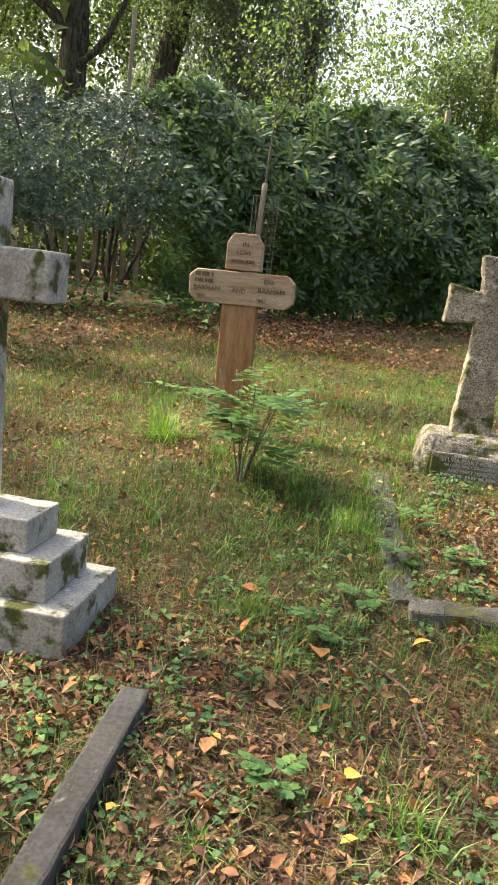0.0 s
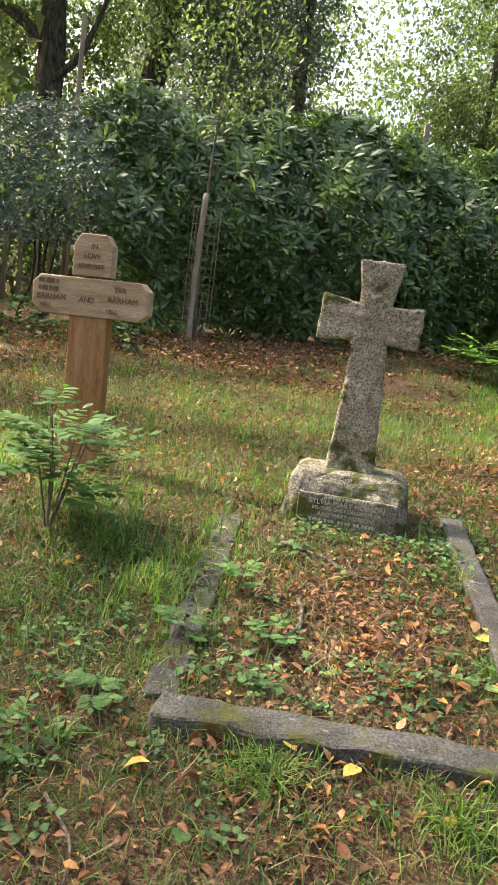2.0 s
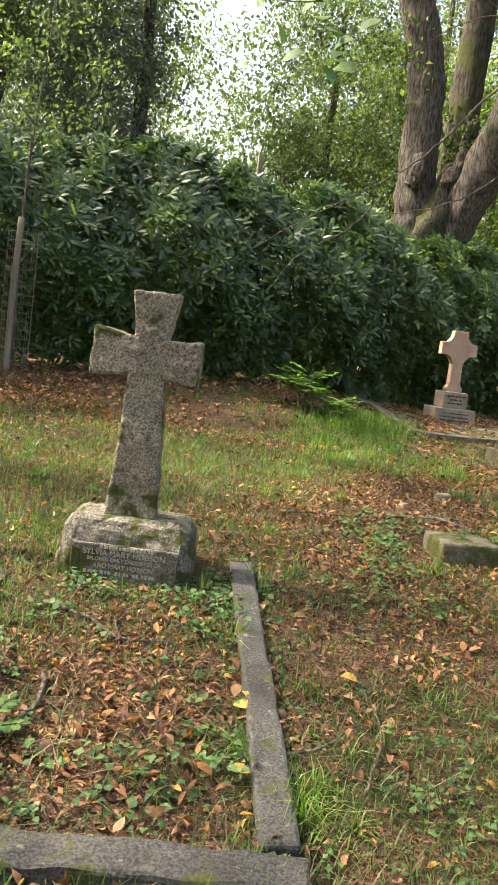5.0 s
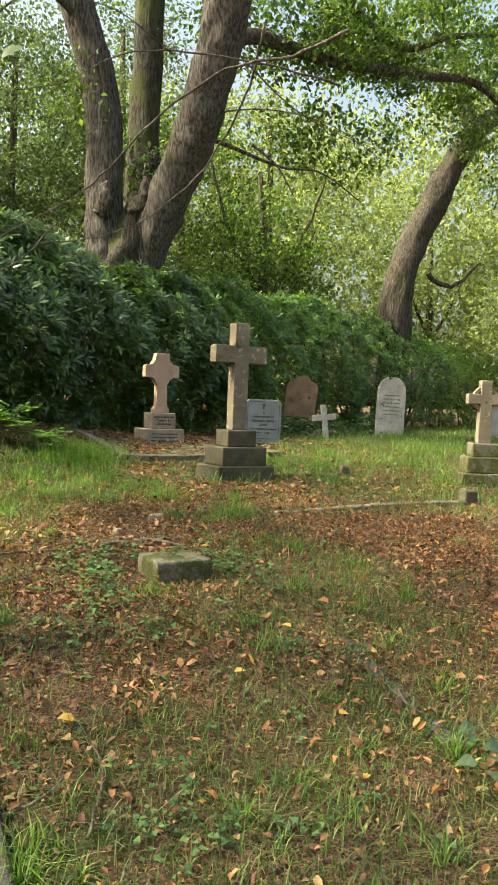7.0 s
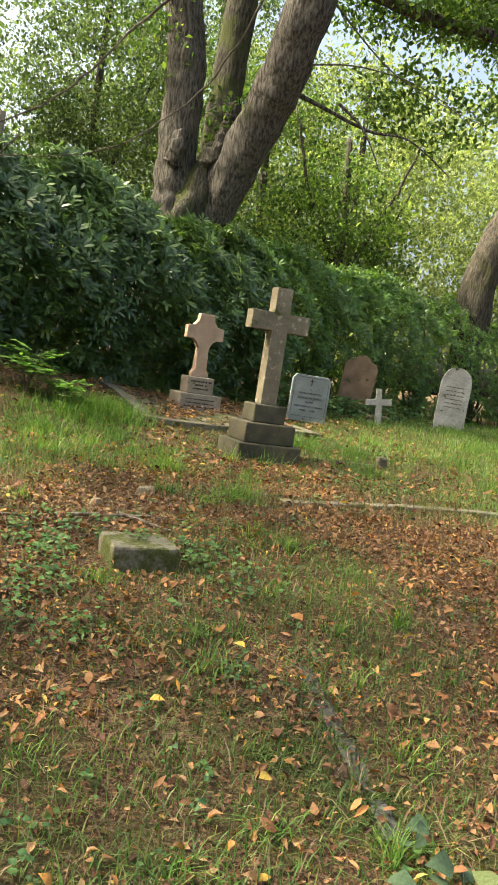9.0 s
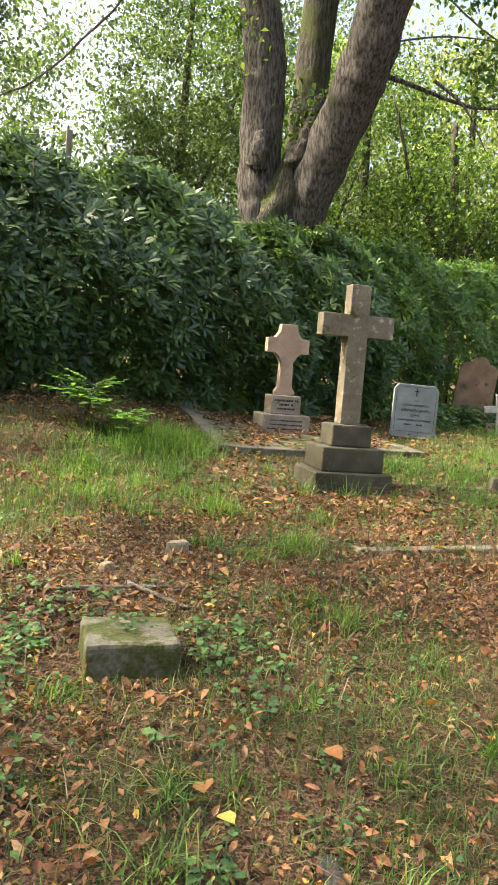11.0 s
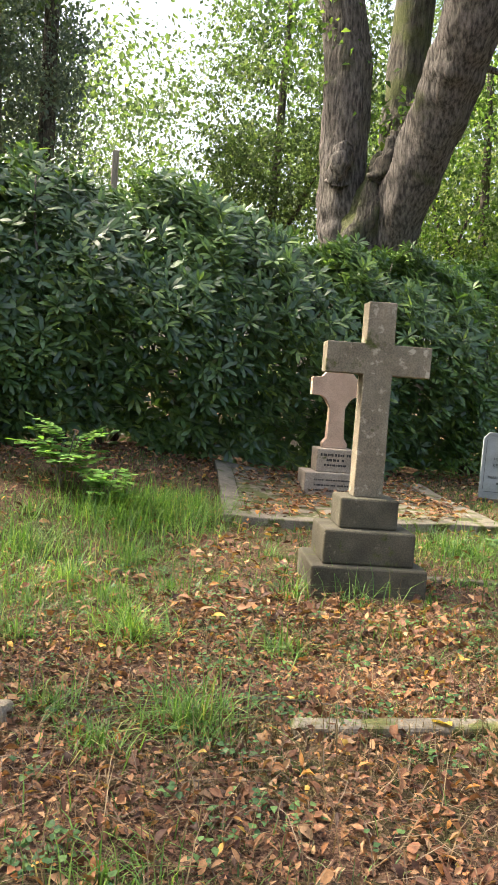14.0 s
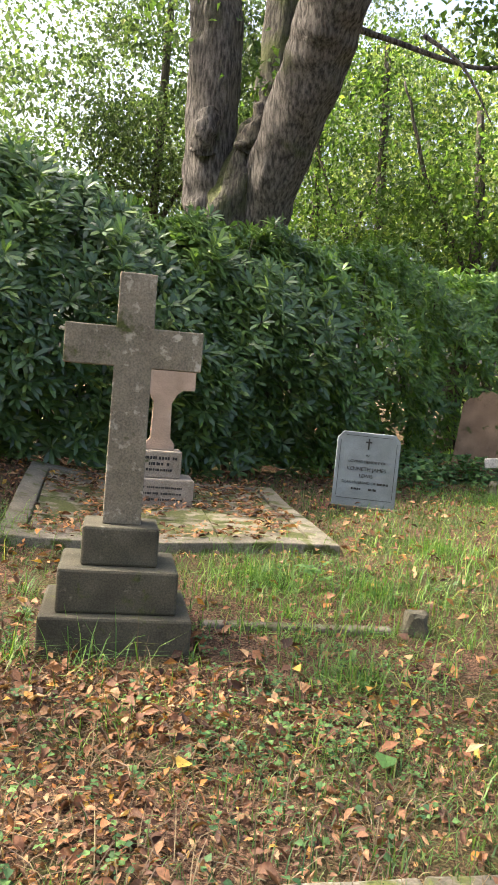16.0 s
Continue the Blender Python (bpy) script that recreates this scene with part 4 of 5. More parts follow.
# Trees beyond x = 8 take the leaves with haze in their colour.
for bx, by, h, rad in ((5.6, 26.5, 7.5, 3.0), (9.2, 29.0, 8.5, 3.4), (16.5, 31.0, 8.0, 3.8), (20.5, 27.5, 7.5, 3.6), (-12.5, 19.5, 8.5, 3.4), (-15.5, 23, 8.5, 4.0), (7.4, 23.5, 5.0, 2.2), (17.5, 24.0, 4.5, 2.4), (4.0, 28.5, 10.5, 3.6)):
    tree("beech_tree", "leafy woodland tree behind the churchyard hedge", (bx, by), [(bx, by, 0.8), (bx + 0.3, by, 5), (bx + 0.1, by, h + 3)], 0.2, 0.07,
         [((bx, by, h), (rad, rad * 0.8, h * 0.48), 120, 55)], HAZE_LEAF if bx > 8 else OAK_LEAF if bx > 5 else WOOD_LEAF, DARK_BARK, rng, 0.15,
         [([(bx + 0.25, by, 4), (bx + 1.2, by - 0.3, 6), (bx + 2.0, by - 0.4, 8.2)], 0.08, 0.02), ([(bx + 0.2, by, 4.6), (bx - 0.9, by - 0.3, 6.6), (bx - 1.5, by - 0.3, 8.4)], 0.07, 0.02)])


def far_wood(label, spots, size, clumps, per, mat, gap=True):
    V, T, k = [], [], 0
    for centre, radii in spots:
        v, t = crown_arrays(centre, radii, clumps, per, size, rng, 0.8, 0.0, gap)
        V.append(v), T.append(t + k)
        k += len(v)
    ob = fast_mesh("woodland", np.concatenate(V), np.concatenate(T), mat)
    return tagged(ob, label, "woodland", kind="stuff")


spots = []
for k, az in enumerate(np.arange(-46, 62, 5.0)):
    a0 = math.radians(az)
    for d, h in ((33 + 3 * (k % 3), 7.0), (48 + 4 * (k % 2), 11.0)):
        spots.append(((2 + math.sin(a0) * d, 2 + math.cos(a0) * d, h + (k % 4)), (d * 0.1, 3.5, h)))
far_wood("far leafy wood closing the view behind the hedge", [q for q in spots if q[0][0] < 8], 0.26, 80, 50, WOOD_LEAF)
far_wood("far wood beyond the end of the hedge, haze painted into its leaf colour", [q for q in spots if q[0][0] >= 8], 0.31, 60, 50, HAZE_LEAF)
spots = []
for k in range(9):
    fx, fy = -14 + k * 1.6, 9.5 + k * 1.15
    spots.append(((fx, fy, 2.6), (1.3, 1.0, 1.7)))
far_wood("dark undergrowth behind the boundary hedge", spots, 0.16, 50, 40, WOOD_LEAF, False)
# Ring of trees behind the walk, unseen, added to block and dapple the light.
spots = []
for k, az in enumerate(np.arange(118, 316, 12.0)):
    a0 = math.radians(az)
    d = 17 + 3 * (k % 2)
    h = 7.6 if az > 235 else 2.8
    if not 280 < az < 300:
        spots.append(((2 + math.sin(a0) * d, 4 + math.cos(a0) * d, h), (3.4, 3.4, h)))
far_wood("unseen leafy wood added round the open side to hold back light", spots, 0.48, 32, 40, WOOD_LEAF, False)


def in_sunbeam(p):
    """Gaps cut in the added western crowns so that sun patches reach the turf."""
    k = (p[:, 2] - 0.7) / SUN_DIR.z
    gx0, gy0 = p[:, 0] - SUN_DIR.x * k, p[:, 1] - SUN_DIR.y * k
    hole = np.zeros(len(p), bool)
    for cx, cy, rx, ry in ((-1.2, 8.2, 1.9, 1.2), (0.3, 7.8, 1.7, 1.0), (-3.4, 7.0, 1.6, 1.1), (-1.0, 5.3, 1.8, 1.2), (1.4, 10.6, 2.2, 1.6), (5.2, 11.8, 1.4, 0.9), (8.5, 14.5, 3.0, 2.2)):
        hole |= ((gx0 - cx) / rx) ** 2 + ((gy0 - cy) / ry) ** 2 < 1 + 0.4 * np.sin(gx0 * 7 + gy0 * 5)
    return hole


def unseen_oak(base, top, crowns, clumps, seed):
    """An unseen tall oak added on the open side; its crown shades the graves."""
    r = np.random.default_rng(seed)
    z = gz(*base)
    g = thing("oak_tree", pose(*base, z), "unseen tall oak added on the open side to shade the graves", "tree")
    org = np.array([*base, z])
    limb("trunk", [(0, 0, -0.1), (0.1, 0.1, 4.0), (0.0, 0.3, top - z)], 0.5, 0.2, OAK_BARK, g, 16, 0.2, 6, 0.02, seed)
    V, T, k = [], [], 0
    for centre, radii in crowns:
        limb("limb", [(0.05, 0.2, (top - z) * 0.75), Vector(centre) - Vector(org) - Vector((0, 0, 0.4))], 0.16, 0.05, OAK_BARK, g, 8, 0.2, 6, 0.05, seed)
        c = unit(r.normal(0, 1, (clumps, 3))) * r.uniform(0.1, 1.0, (clumps, 1)) ** 0.6 * np.array(radii) + np.array(centre)
        p = (c[:, None, :] + r.normal(0, 1, (clumps, 34, 3)) * np.array([0.5, 0.5, 0.3])).reshape(-1, 3)
        p = p[~in_sunbeam(p)]
        n = len(p)
        L = 0.36 * r.uniform(0.6, 1.3, n)
        v, t = leaf_arrays(p, r.normal(0, 1, (n, 3)), r.normal(0, 0.6, (n, 3)) + np.array([0, 0, 1.0]), L, L * 0.62)
        V.append(v), T.append(t + k)
        k += len(v)
    fast_mesh("crown", np.concatenate(V) - org, np.concatenate(T), OAK_LEAF, g)


# Unseen oaks added to filter the sun; their gaps leave bright patches.
unseen_oak((-11.0, 1.0), 12.5, [((-12.5, 4.0, 12.0), (3.6, 3.6, 1.4)), ((-7.5, 3.2, 12.2), (3.4, 3.4, 1.4)), ((-9.0, 0.0, 12.0), (3.4, 3.0, 1.4))], 24, 31)
unseen_oak((-13.5, 8.0), 12.5, [((-13.0, 9.0, 12.2), (3.6, 3.4, 1.4)), ((-8.5, 8.6, 12.4), (3.2, 3.4, 1.4)), ((-10.0, 12.6, 12.4), (3.6, 2.8, 1.4))], 22, 32)
# Lower unseen trees, added where sun should get through to the lawn.
far_wood("unseen thin trees added at the sunny side to filter the sun", [((-14.5, 8.5, 5.4), (3.2, 3.0, 5.4)), ((-14.5, 12.5, 5.4), (3.2, 3.0, 5.4))], 0.42, 20, 44, WOOD_LEAF, False)

# ---- low plants, grass and leaves ----


def patch_field(x, y, spots):
    f = np.zeros(len(x))
    for cx, cy, rx, ry, k in spots:
        f += k * np.exp(-((x - cx) / rx) ** 2 - ((y - cy) / ry) ** 2)
    return f


def wavy(x, y, k=1.0, s=0.0):
    return 0.5 + 0.25 * (np.sin(x * 1.9 * k + 1.4 * np.sin(y * 1.3 * k + s)) + np.sin(y * 2.3 * k + 1.2 * np.sin(x * 1.7 * k - s)))


SOLID = [(-1.5, 2.76, 0.46, 0.31), (0.47, 5.62, 0.36, 0.26), (2.33, 6.46, 0.21, 0.2), (3.655, 10.17, 0.37, 0.33), (6.62, 9.95, 0.30, 0.26), (-1.235, 5.62, 0.12, 0.05)]


def free(x, y, plot_too=True):
    ok = np.ones(len(x), bool)
    for cx, cy, w, d in SOLID:
        ok &= (np.abs(x - cx) > w) | (np.abs(y - cy) > d)
    if plot_too:
        c0, s0 = math.cos(radians(14)), math.sin(radians(14))
        u, v = (x - 3.38) * c0 + (y - 12.95) * s0, -(x - 3.38) * s0 + (y - 12.95) * c0
        ok &= (np.abs(u) > 1.19) | (np.abs(v) > 1.26)
    hy = np.interp(x, HEDGE[:, 0], HEDGE[:, 1])
    return ok & (y < hy + 0.4)


# where turf thrives, and where leaves lie thick
TURF = [(-0.6, 4.6, 1.0, 1.3, 1.2), (-1.0, 7.4, 2.0, 1.6, 0.7), (0.6, 8.4, 1.6, 1.4, 0.6), (1.7, 10.3, 0.8, 0.9, 0.9), (7.5, 12.5, 3.5, 4.5, 1.2), (4.9, 11.0, 0.8, 0.6, 0.6), (-1.6, 3.9, 0.8, 0.8, 0.5), (0.9, 2.4, 0.6, 0.5, 0.25), (1.5, 11.5, 1.6, 0.6, 0.4), (2.4, 4.5, 0.9, 1.3, 0.65), (3.3, 6.2, 0.6, 0.7, 0.4), (1.9, 3.6, 0.5, 0.6, 0.3)]
BARE = [(0.7, 4.3, 0.5, 0.9, 0.8), (2.2, 7.8, 1.0, 1.0, 1.0), (3.3, 9.2, 0.9, 0.7, 0.6), (1.6, 6.2, 0.6, 1.2, 0.6), (4.2, 7.3, 1.2, 1.0, 0.4), (-2.5, 9.3, 2.2, 0.9, 0.9), (0.4, 11.6, 2.2, 0.6, 0.5), (2.4, 13.8, 1.4, 0.7, 0.9), (4.9, 13.3, 0.8, 0.8, 0.4), (0.3, 1.8, 0.9, 0.5, 0.4), (4.25, 4.6, 0.4, 2.2, 1.2), (3.9, 9.0, 1.3, 0.8, 0.95), (4.5, 7.6, 1.1, 0.6, 0.8), (3.2, 8.4, 0.8, 0.6, 0.5)]


def turf_at(x, y):
    return np.clip(0.5 + 0.55 * (wavy(x, y) - 0.5) + 0.3 * (wavy(x, y, 3.1, 2.0) - 0.5) + patch_field(x, y, TURF) * 0.6 - patch_field(x, y, BARE) * 0.55, 0.03, 1.3)


def blades(name, label, x, y, length, width, mat, r, lean=0.5, z_lift=0.0):
    n = len(x)
    z = ground_z(x, y) - 0.01 + z_lift
    base = np.stack([x, y, z], 1)
    a0 = r.uniform(0, 2 * np.pi, n)
    flow = np.stack([np.cos(a0), np.sin(a0), np.zeros(n)], 1)
    side = np.stack([-np.sin(a0), np.cos(a0), np.zeros(n)], 1) * (np.reshape(width, (-1, 1)) / 2)
    L = np.reshape(length, (-1, 1))
    b = np.minimum(r.uniform(0.1, 1.0, (n, 1)) * lean, 0.92)
    mid = base + np.array([0, 0, 1.0]) * L * (0.55 - 0.28 * b) + flow * L * b * 0.45
    tip = mid + np.array([0, 0, 1.0]) * L * (0.42 - 0.46 * b) + flow * L * b * 0.75
    v = np.stack([base - side, base + side, mid - side * 0.75, mid + side * 0.75, tip], 1).reshape(-1, 3)
    t = np.array([[0, 1, 3], [0, 3, 2], [2, 3, 4]])
    tris = (np.arange(n)[:, None, None] * 5 + t[None]).reshape(-1, 3)
    return tagged(fast_mesh(name, v, tris, mat), label, "grass", kind="stuff")


def scatter(n, x0, x1, y0, y1, r, keep):
    x, y = r.uniform(x0, x1, n), r.uniform(y0, y1, n)
    ok = (r.uniform(0, 1, n) < keep(x, y)) & free(x, y)
    return x[ok], y[ok]


near = lambda x, y: turf_at(x, y) * 0.9
x, y = scatter(250000, -3.2, 5.6, 0.9, 9.5, rng, near)
blades("grass", "short churchyard grass mixed with straw", x, y, rng.uniform(0.025, 0.13, len(x)), rng.uniform(0.003, 0.0065, len(x)), GRASS, rng, 1.0)
x, y = scatter(50000, -1.6, 3.6, 0.9, 5.2, rng, lambda x, y: 0.25 + 0.5 * turf_at(x, y))
blades("grass", "fine short turf beside the graves", x, y, rng.uniform(0.015, 0.06, len(x)), 0.003, GRASS, rng, 1.0)
x, y = scatter(125000, -4.5, 11, 8.5, 18, rng, lambda x, y: turf_at(x, y))
blades("grass", "longer grass below the hedge", x, y, rng.uniform(0.03, 0.12, len(x)), 0.007, GRASS, rng, 1.0)
x, y = scatter(40000, -9, -3.2, 4, 10, rng, near)
blades("grass", "rough grass towards the holly bushes", x, y, rng.uniform(0.04, 0.14, len(x)), 0.008, GRASS, rng, 0.9)
x, y = scatter(35000, 5.6, 11, 2.5, 8.5, rng, near)
blades("grass", "short grass beside the worn path", x, y, rng.uniform(0.04, 0.12, len(x)), 0.008, GRASS, rng, 0.9)
x, y = scatter(30000, 8, 24, 8, 26, rng, lambda x, y: np.ones(len(x)))
blades("grass", "bright lawn far along the path", x, y, rng.uniform(0.06, 0.16, len(x)), 0.02, LONG_GRASS, rng, 0.8)


def tuft(spots, label):
    X0, Y0, L0 = [], [], []
    for cx, cy, rad, n, length in spots:
        a0, d = rng.uniform(0, 2 * np.pi, n), np.abs(rng.normal(0, rad, n))
        X0.append(cx + np.cos(a0) * d), Y0.append(cy + np.sin(a0) * d)
        L0.append(length * rng.uniform(0.5, 1.15, n))
    return blades("grass_tuft", label, np.concatenate(X0), np.concatenate(Y0), np.concatenate(L0), 0.006, LONG_GRASS, rng, 1.25)


tuft([(-0.55, 4.55, 0.26, 520, 0.22), (-1.62, 5.3, 0.10, 160, 0.42), (-0.2, 4.2, 0.2, 260, 0.22), (-0.85, 4.9, 0.3, 300, 0.2)], "long green grass round the sapling")
tuft([(1.85, 11.1, 0.36, 1700, 0.36), (2.1, 11.3, 0.28, 800, 0.34), (1.5, 10.1, 0.3, 500, 0.26), (1.2, 10.8, 0.4, 300, 0.16)], "mound of drooping bright grass")
tuft([(3.12, 8.0, 0.13, 320, 0.28), (2.63, 8.8, 0.11, 280, 0.30), (2.6, 8.0, 0.1, 120, 0.2), (2.0, 9.6, 0.14, 200, 0.22), (2.35, 9.3, 0.1, 160, 0.22), (1.7, 9.1, 0.15, 200, 0.2), (2.6, 9.6, 0.12, 160, 0.2), (2.2, 10.2, 0.2, 260, 0.24), (1.4, 9.7, 0.2, 240, 0.2), (2.85, 7.75, 0.08, 110, 0.2), (2.15, 8.6, 0.1, 120, 0.18), (3.3, 6.9, 0.12, 120, 0.2), (3.35, 8.9, 0.1, 140, 0.2), (3.1, 7.1, 0.15, 140, 0.16)], "clumps of coarse grass in the leaves")
tuft([(3.3, 9.75, 0.09, 60, 0.3), (3.65, 9.75, 0.2, 50, 0.34), (4.3, 11.3, 0.4, 700, 0.24), (5.0, 11.2, 0.5, 800, 0.22), (4.8, 9.9, 0.3, 350, 0.2), (5.6, 12.5, 0.5, 600, 0.22), (2.3, 11.6, 0.25, 500, 0.3), (3.9, 9.3, 0.3, 130, 0.16)], "long grass round the stone plinths")
# Lighter blades set where the sun patches fall, adding their brightness by colour.
tuft([(-0.1, 7.5, 0.5, 900, 0.10), (0.5, 7.8, 0.5, 700, 0.10), (-1.3, 8.1, 0.5, 700, 0.10), (-3.3, 7.0, 0.6, 900, 0.14), (-1.9, 6.3, 0.5, 500, 0.14)], "bright short grass that paints in the sun patches")
tuft([(1.1, 3.2, 0.10, 160, 0.16), (0.55, 3.2, 0.12, 220, 0.16), (1.22, 4.05, 0.07, 110, 0.14), (0.15, 2.1, 0.12, 160, 0.16), (0.45, 1.75, 0.1, 120, 0.16), (-0.1, 2.5, 0.14, 170, 0.13), (-0.5, 3.1, 0.15, 200, 0.18)], "fresh grass beside the grave kerbs")
tuft([(6.2, 10.0, 0.3, 350, 0.24), (7.0, 9.7, 0.3, 350, 0.24), (5.9, 9.0, 0.4, 300, 0.2), (6.5, 11.5, 0.8, 900, 0.3), (7.6, 13.5, 1.2, 1400, 0.3), (6.6, 15.3, 0.6, 600, 0.28), (8.6, 16.6, 0.8, 700, 0.28)], "long grass round the wheel-head cross")


# many small tufts all over the turf
spots = []
for k in range(520):
    cx, cy = rng.uniform(-2.8, 5.6), rng.uniform(1.2, 10.8)
    if rng.uniform(0, 1) < float(turf_at(np.array([cx]), np.array([cy]))[0]) * 0.9 and free(np.array([cx]), np.array([cy]))[0]:
        spots.append((cx, cy, rng.uniform(0.03, 0.09), int(rng.uniform(14, 60)), rng.uniform(0.08, 0.2)))
tuft(spots, "small fresh tufts all over the turf")


def litter(name, label, x, y, size, mat, r, tilt=0.35, lift=0.012, fine=False):
    """Fallen leaves lying on the ground, each curled a little."""
    n = len(x)
    z = ground_z(x, y) + lift * r.uniform(0.3, 1.6, n)
    a0 = r.uniform(0, 2 * np.pi, n)
    way = np.stack([np.cos(a0), np.sin(a0), r.normal(0, tilt, n)], 1)
    nor = np.stack([r.normal(0, tilt, n), r.normal(0, tilt, n), np.ones(n)], 1)
    L = size * r.uniform(0.55, 1.3, n)
    if fine:
        v, t = leaf_arrays(np.stack([x, y, z], 1), way, nor, L, L * r.uniform(0.3, 0.7, n))
        return tagged(fast_mesh(name, v, t, mat), label, "leaf litter", kind="stuff")
    v, t = curled_arrays(np.stack([x, y, z], 1), way, nor, L, L * r.uniform(0.25, 0.55, n), r.uniform(0.8, 1.15, (n, 1)), r.uniform(0.65, 1.2, (n, 1)), r.uniform(-0.1, 0.6, n), r.uniform(-0.1, 0.4, n))
    return tagged(fast_mesh(name, v, t, mat), label, "leaf litter", kind="stuff")


bare = lambda x, y: np.clip(1.1 - 1.1 * turf_at(x, y), 0.2, 1)
x, y = scatter(150000, -3.2, 5.8, 0.9, 9.8, rng, bare)
litter("leaf_litter", "brown and russet dead leaves on the ground", x, y, 0.03, LITTER, rng, 0.5, fine=True)
x, y = scatter(46000, -3.2, 5.8, 0.9, 9.8, rng, bare)
litter("leaf_litter", "larger curled brown leaves", x, y, 0.05, LITTER, rng, 0.6, 0.016)
x, y = scatter(56000, -3.2, 5.8, 0.9, 9.8, rng, lambda x, y: 0.35 + 0.5 * bare(x, y))
blades("straw", "dry flattened straw and stalks in the turf", x, y, rng.uniform(0.04, 0.14, len(x)), 0.0024, STRAW, rng, 1.15, 0.0)
x, y = scatter(64000, -8.5, 7, 6.5, 16.5, rng, lambda x, y: bare(x, y) * ((y > 9.2) | (x < -3.0)))
litter("leaf_litter", "brown dead leaves below the hedge", x, y, 0.065, LITTER, rng, 0.5, 0.03, True)
c0, s0 = math.cos(radians(14)), math.sin(radians(14))
u, v = rng.uniform(-1.0, 1.0, 3000), rng.uniform(-1.2, 1.2, 3000)
x, y = 3.38 + u * c0 - v * s0, 12.95 + u * s0 + v * c0
ok = wavy(x, y, 2.6) > 0.42
litter("leaf_litter", "dead leaves lying on the paved plot", x[ok], y[ok], 0.06, LITTER, rng, 0.2, 0.075 / 0.9)
x, y = scatter(260, -2.0, 5.5, 1.2, 9.5, rng, bare)
litter("leaf_litter", "scattered yellow birch leaves", x, y, 0.04, YELLOW_LEAF, rng, 0.25, 0.03)
x, y = scatter(650, -1.5, 5.0, 1.2, 8, rng, bare)
litter("leaf_litter", "scattered orange leaves", x, y, 0.055, ORANGE_LEAF, rng, 0.5, 0.03)


def ivy(name, label, spots, size, mat, lift=0.05, over=0.0):
    P = []
    for cx, cy, rx, ry, n in spots:
        m = max(2, n // 9)
        c = np.stack([rng.normal(cx, rx, m), rng.normal(cy, ry, m)], 1)
        P.append(np.repeat(c, 9, 0) + rng.normal(0, size, (m * 9, 2)))
    P = np.concatenate(P)
    if not over:
        P = P[free(P[:, 0], P[:, 1])]
    n = len(P)
    z = over + ground_z(P[:, 0], P[:, 1]) + rng.uniform(0.01, lift, n)
    a0 = rng.uniform(0, 2 * np.pi, n)
    way = np.stack([np.cos(a0), np.sin(a0), rng.normal(-0.1, 0.25, n)], 1)
    nor = np.stack([rng.normal(0, 0.3, n), rng.normal(-0.15, 0.3, n), np.ones(n)], 1)
    L = size * rng.uniform(0.5, 1.25, n)
    v, t = curled_arrays(np.stack([P[:, 0], P[:, 1], z], 1), way, nor, L, L * 0.85, 1.0, 0.55, rng.uniform(0, 0.25, n), rng.uniform(-0.1, 0.25, n))
    return tagged(fast_mesh(name, v, t, mat), label, "ground cover", kind="stuff")


ivy("ivy", "ivy and small herbs round the granite grave", [(1.02, 5.2, 0.12, 0.3, 260), (0.3, 5.25, 0.2, 0.08, 160), (0.9, 5.35, 0.15, 0.1, 120), (0.5, 3.75, 0.2, 0.1, 60), (1.0, 3.8, 0.15, 0.15, 60), (0.85, 4.4, 0.2, 0.3, 60), (0.0, 3.5, 0.25, 0.3, 150), (-0.35, 3.7, 0.25, 0.35, 200)], 0.034, IVY_LEAF)
ivy("ivy", "ivy and seedlings by the pale cross", [(-0.75, 2.55, 0.15, 0.2, 170), (-1.0, 2.15, 0.2, 0.25, 230), (-0.95, 1.75, 0.12, 0.3, 160), (-0.35, 2.75, 0.2, 0.25, 140), (-0.2, 2.3, 0.25, 0.3, 70), (-1.0, 1.45, 0.15, 0.2, 120)], 0.034, IVY_LEAF)
ivy("ivy", "ivy spreading round the low stone block", [(1.75, 6.3, 0.18, 0.45, 260), (2.05, 6.85, 0.15, 0.15, 120), (2.36, 6.62, 0.3, 0.3, 120), (2.75, 6.7, 0.1, 0.3, 130), (2.85, 6.2, 0.15, 0.3, 110)], 0.036, IVY_LEAF)
ivy("ivy", "ivy trailing over the low stone block", [(2.33, 6.52, 0.07, 0.06, 60)], 0.03, IVY_LEAF, 0.03, 0.12)
ivy("herbs", "small green herbs among the leaves", [(2.2, 4.0, 0.5, 0.5, 300), (3.9, 8.9, 0.5, 0.35, 260), (4.5, 8.8, 0.4, 0.4, 260), (2.6, 9.0, 0.5, 0.5, 220), (0.2, 2.4, 0.5, 0.6, 160), (1.9, 5.3, 0.5, 0.6, 180), (4.6, 11.5, 0.5, 0.2, 160), (3.4, 7.2, 0.5, 0.5, 180), (2.5, 10.0, 0.5, 0.4, 200)], 0.028, IVY_LEAF, 0.06)
ivy("ivy", "ivy below the hedge and round the far headstones", [(6.3, 17.0, 0.5, 0.25, 500), (5.8, 15.9, 0.4, 0.4, 350), (6.9, 17.2, 0.4, 0.15, 300), (8.3, 17.6, 0.8, 0.3, 300), (-3.2, 9.3, 0.6, 0.25, 300), (-4.4, 8.8, 0.6, 0.3, 400)], 0.09, IVY_LEAF, 0.35)
ivy("nettles", "fresh green nettles and dead-nettles by the stone block", [(1.87, 6.5, 0.18, 0.22, 170), (1.95, 5.85, 0.16, 0.24, 150), (1.98, 5.45, 0.12, 0.14, 80), (2.74, 6.5, 0.08, 0.14, 70)], 0.036, BRIGHT_LEAF, 0.09)
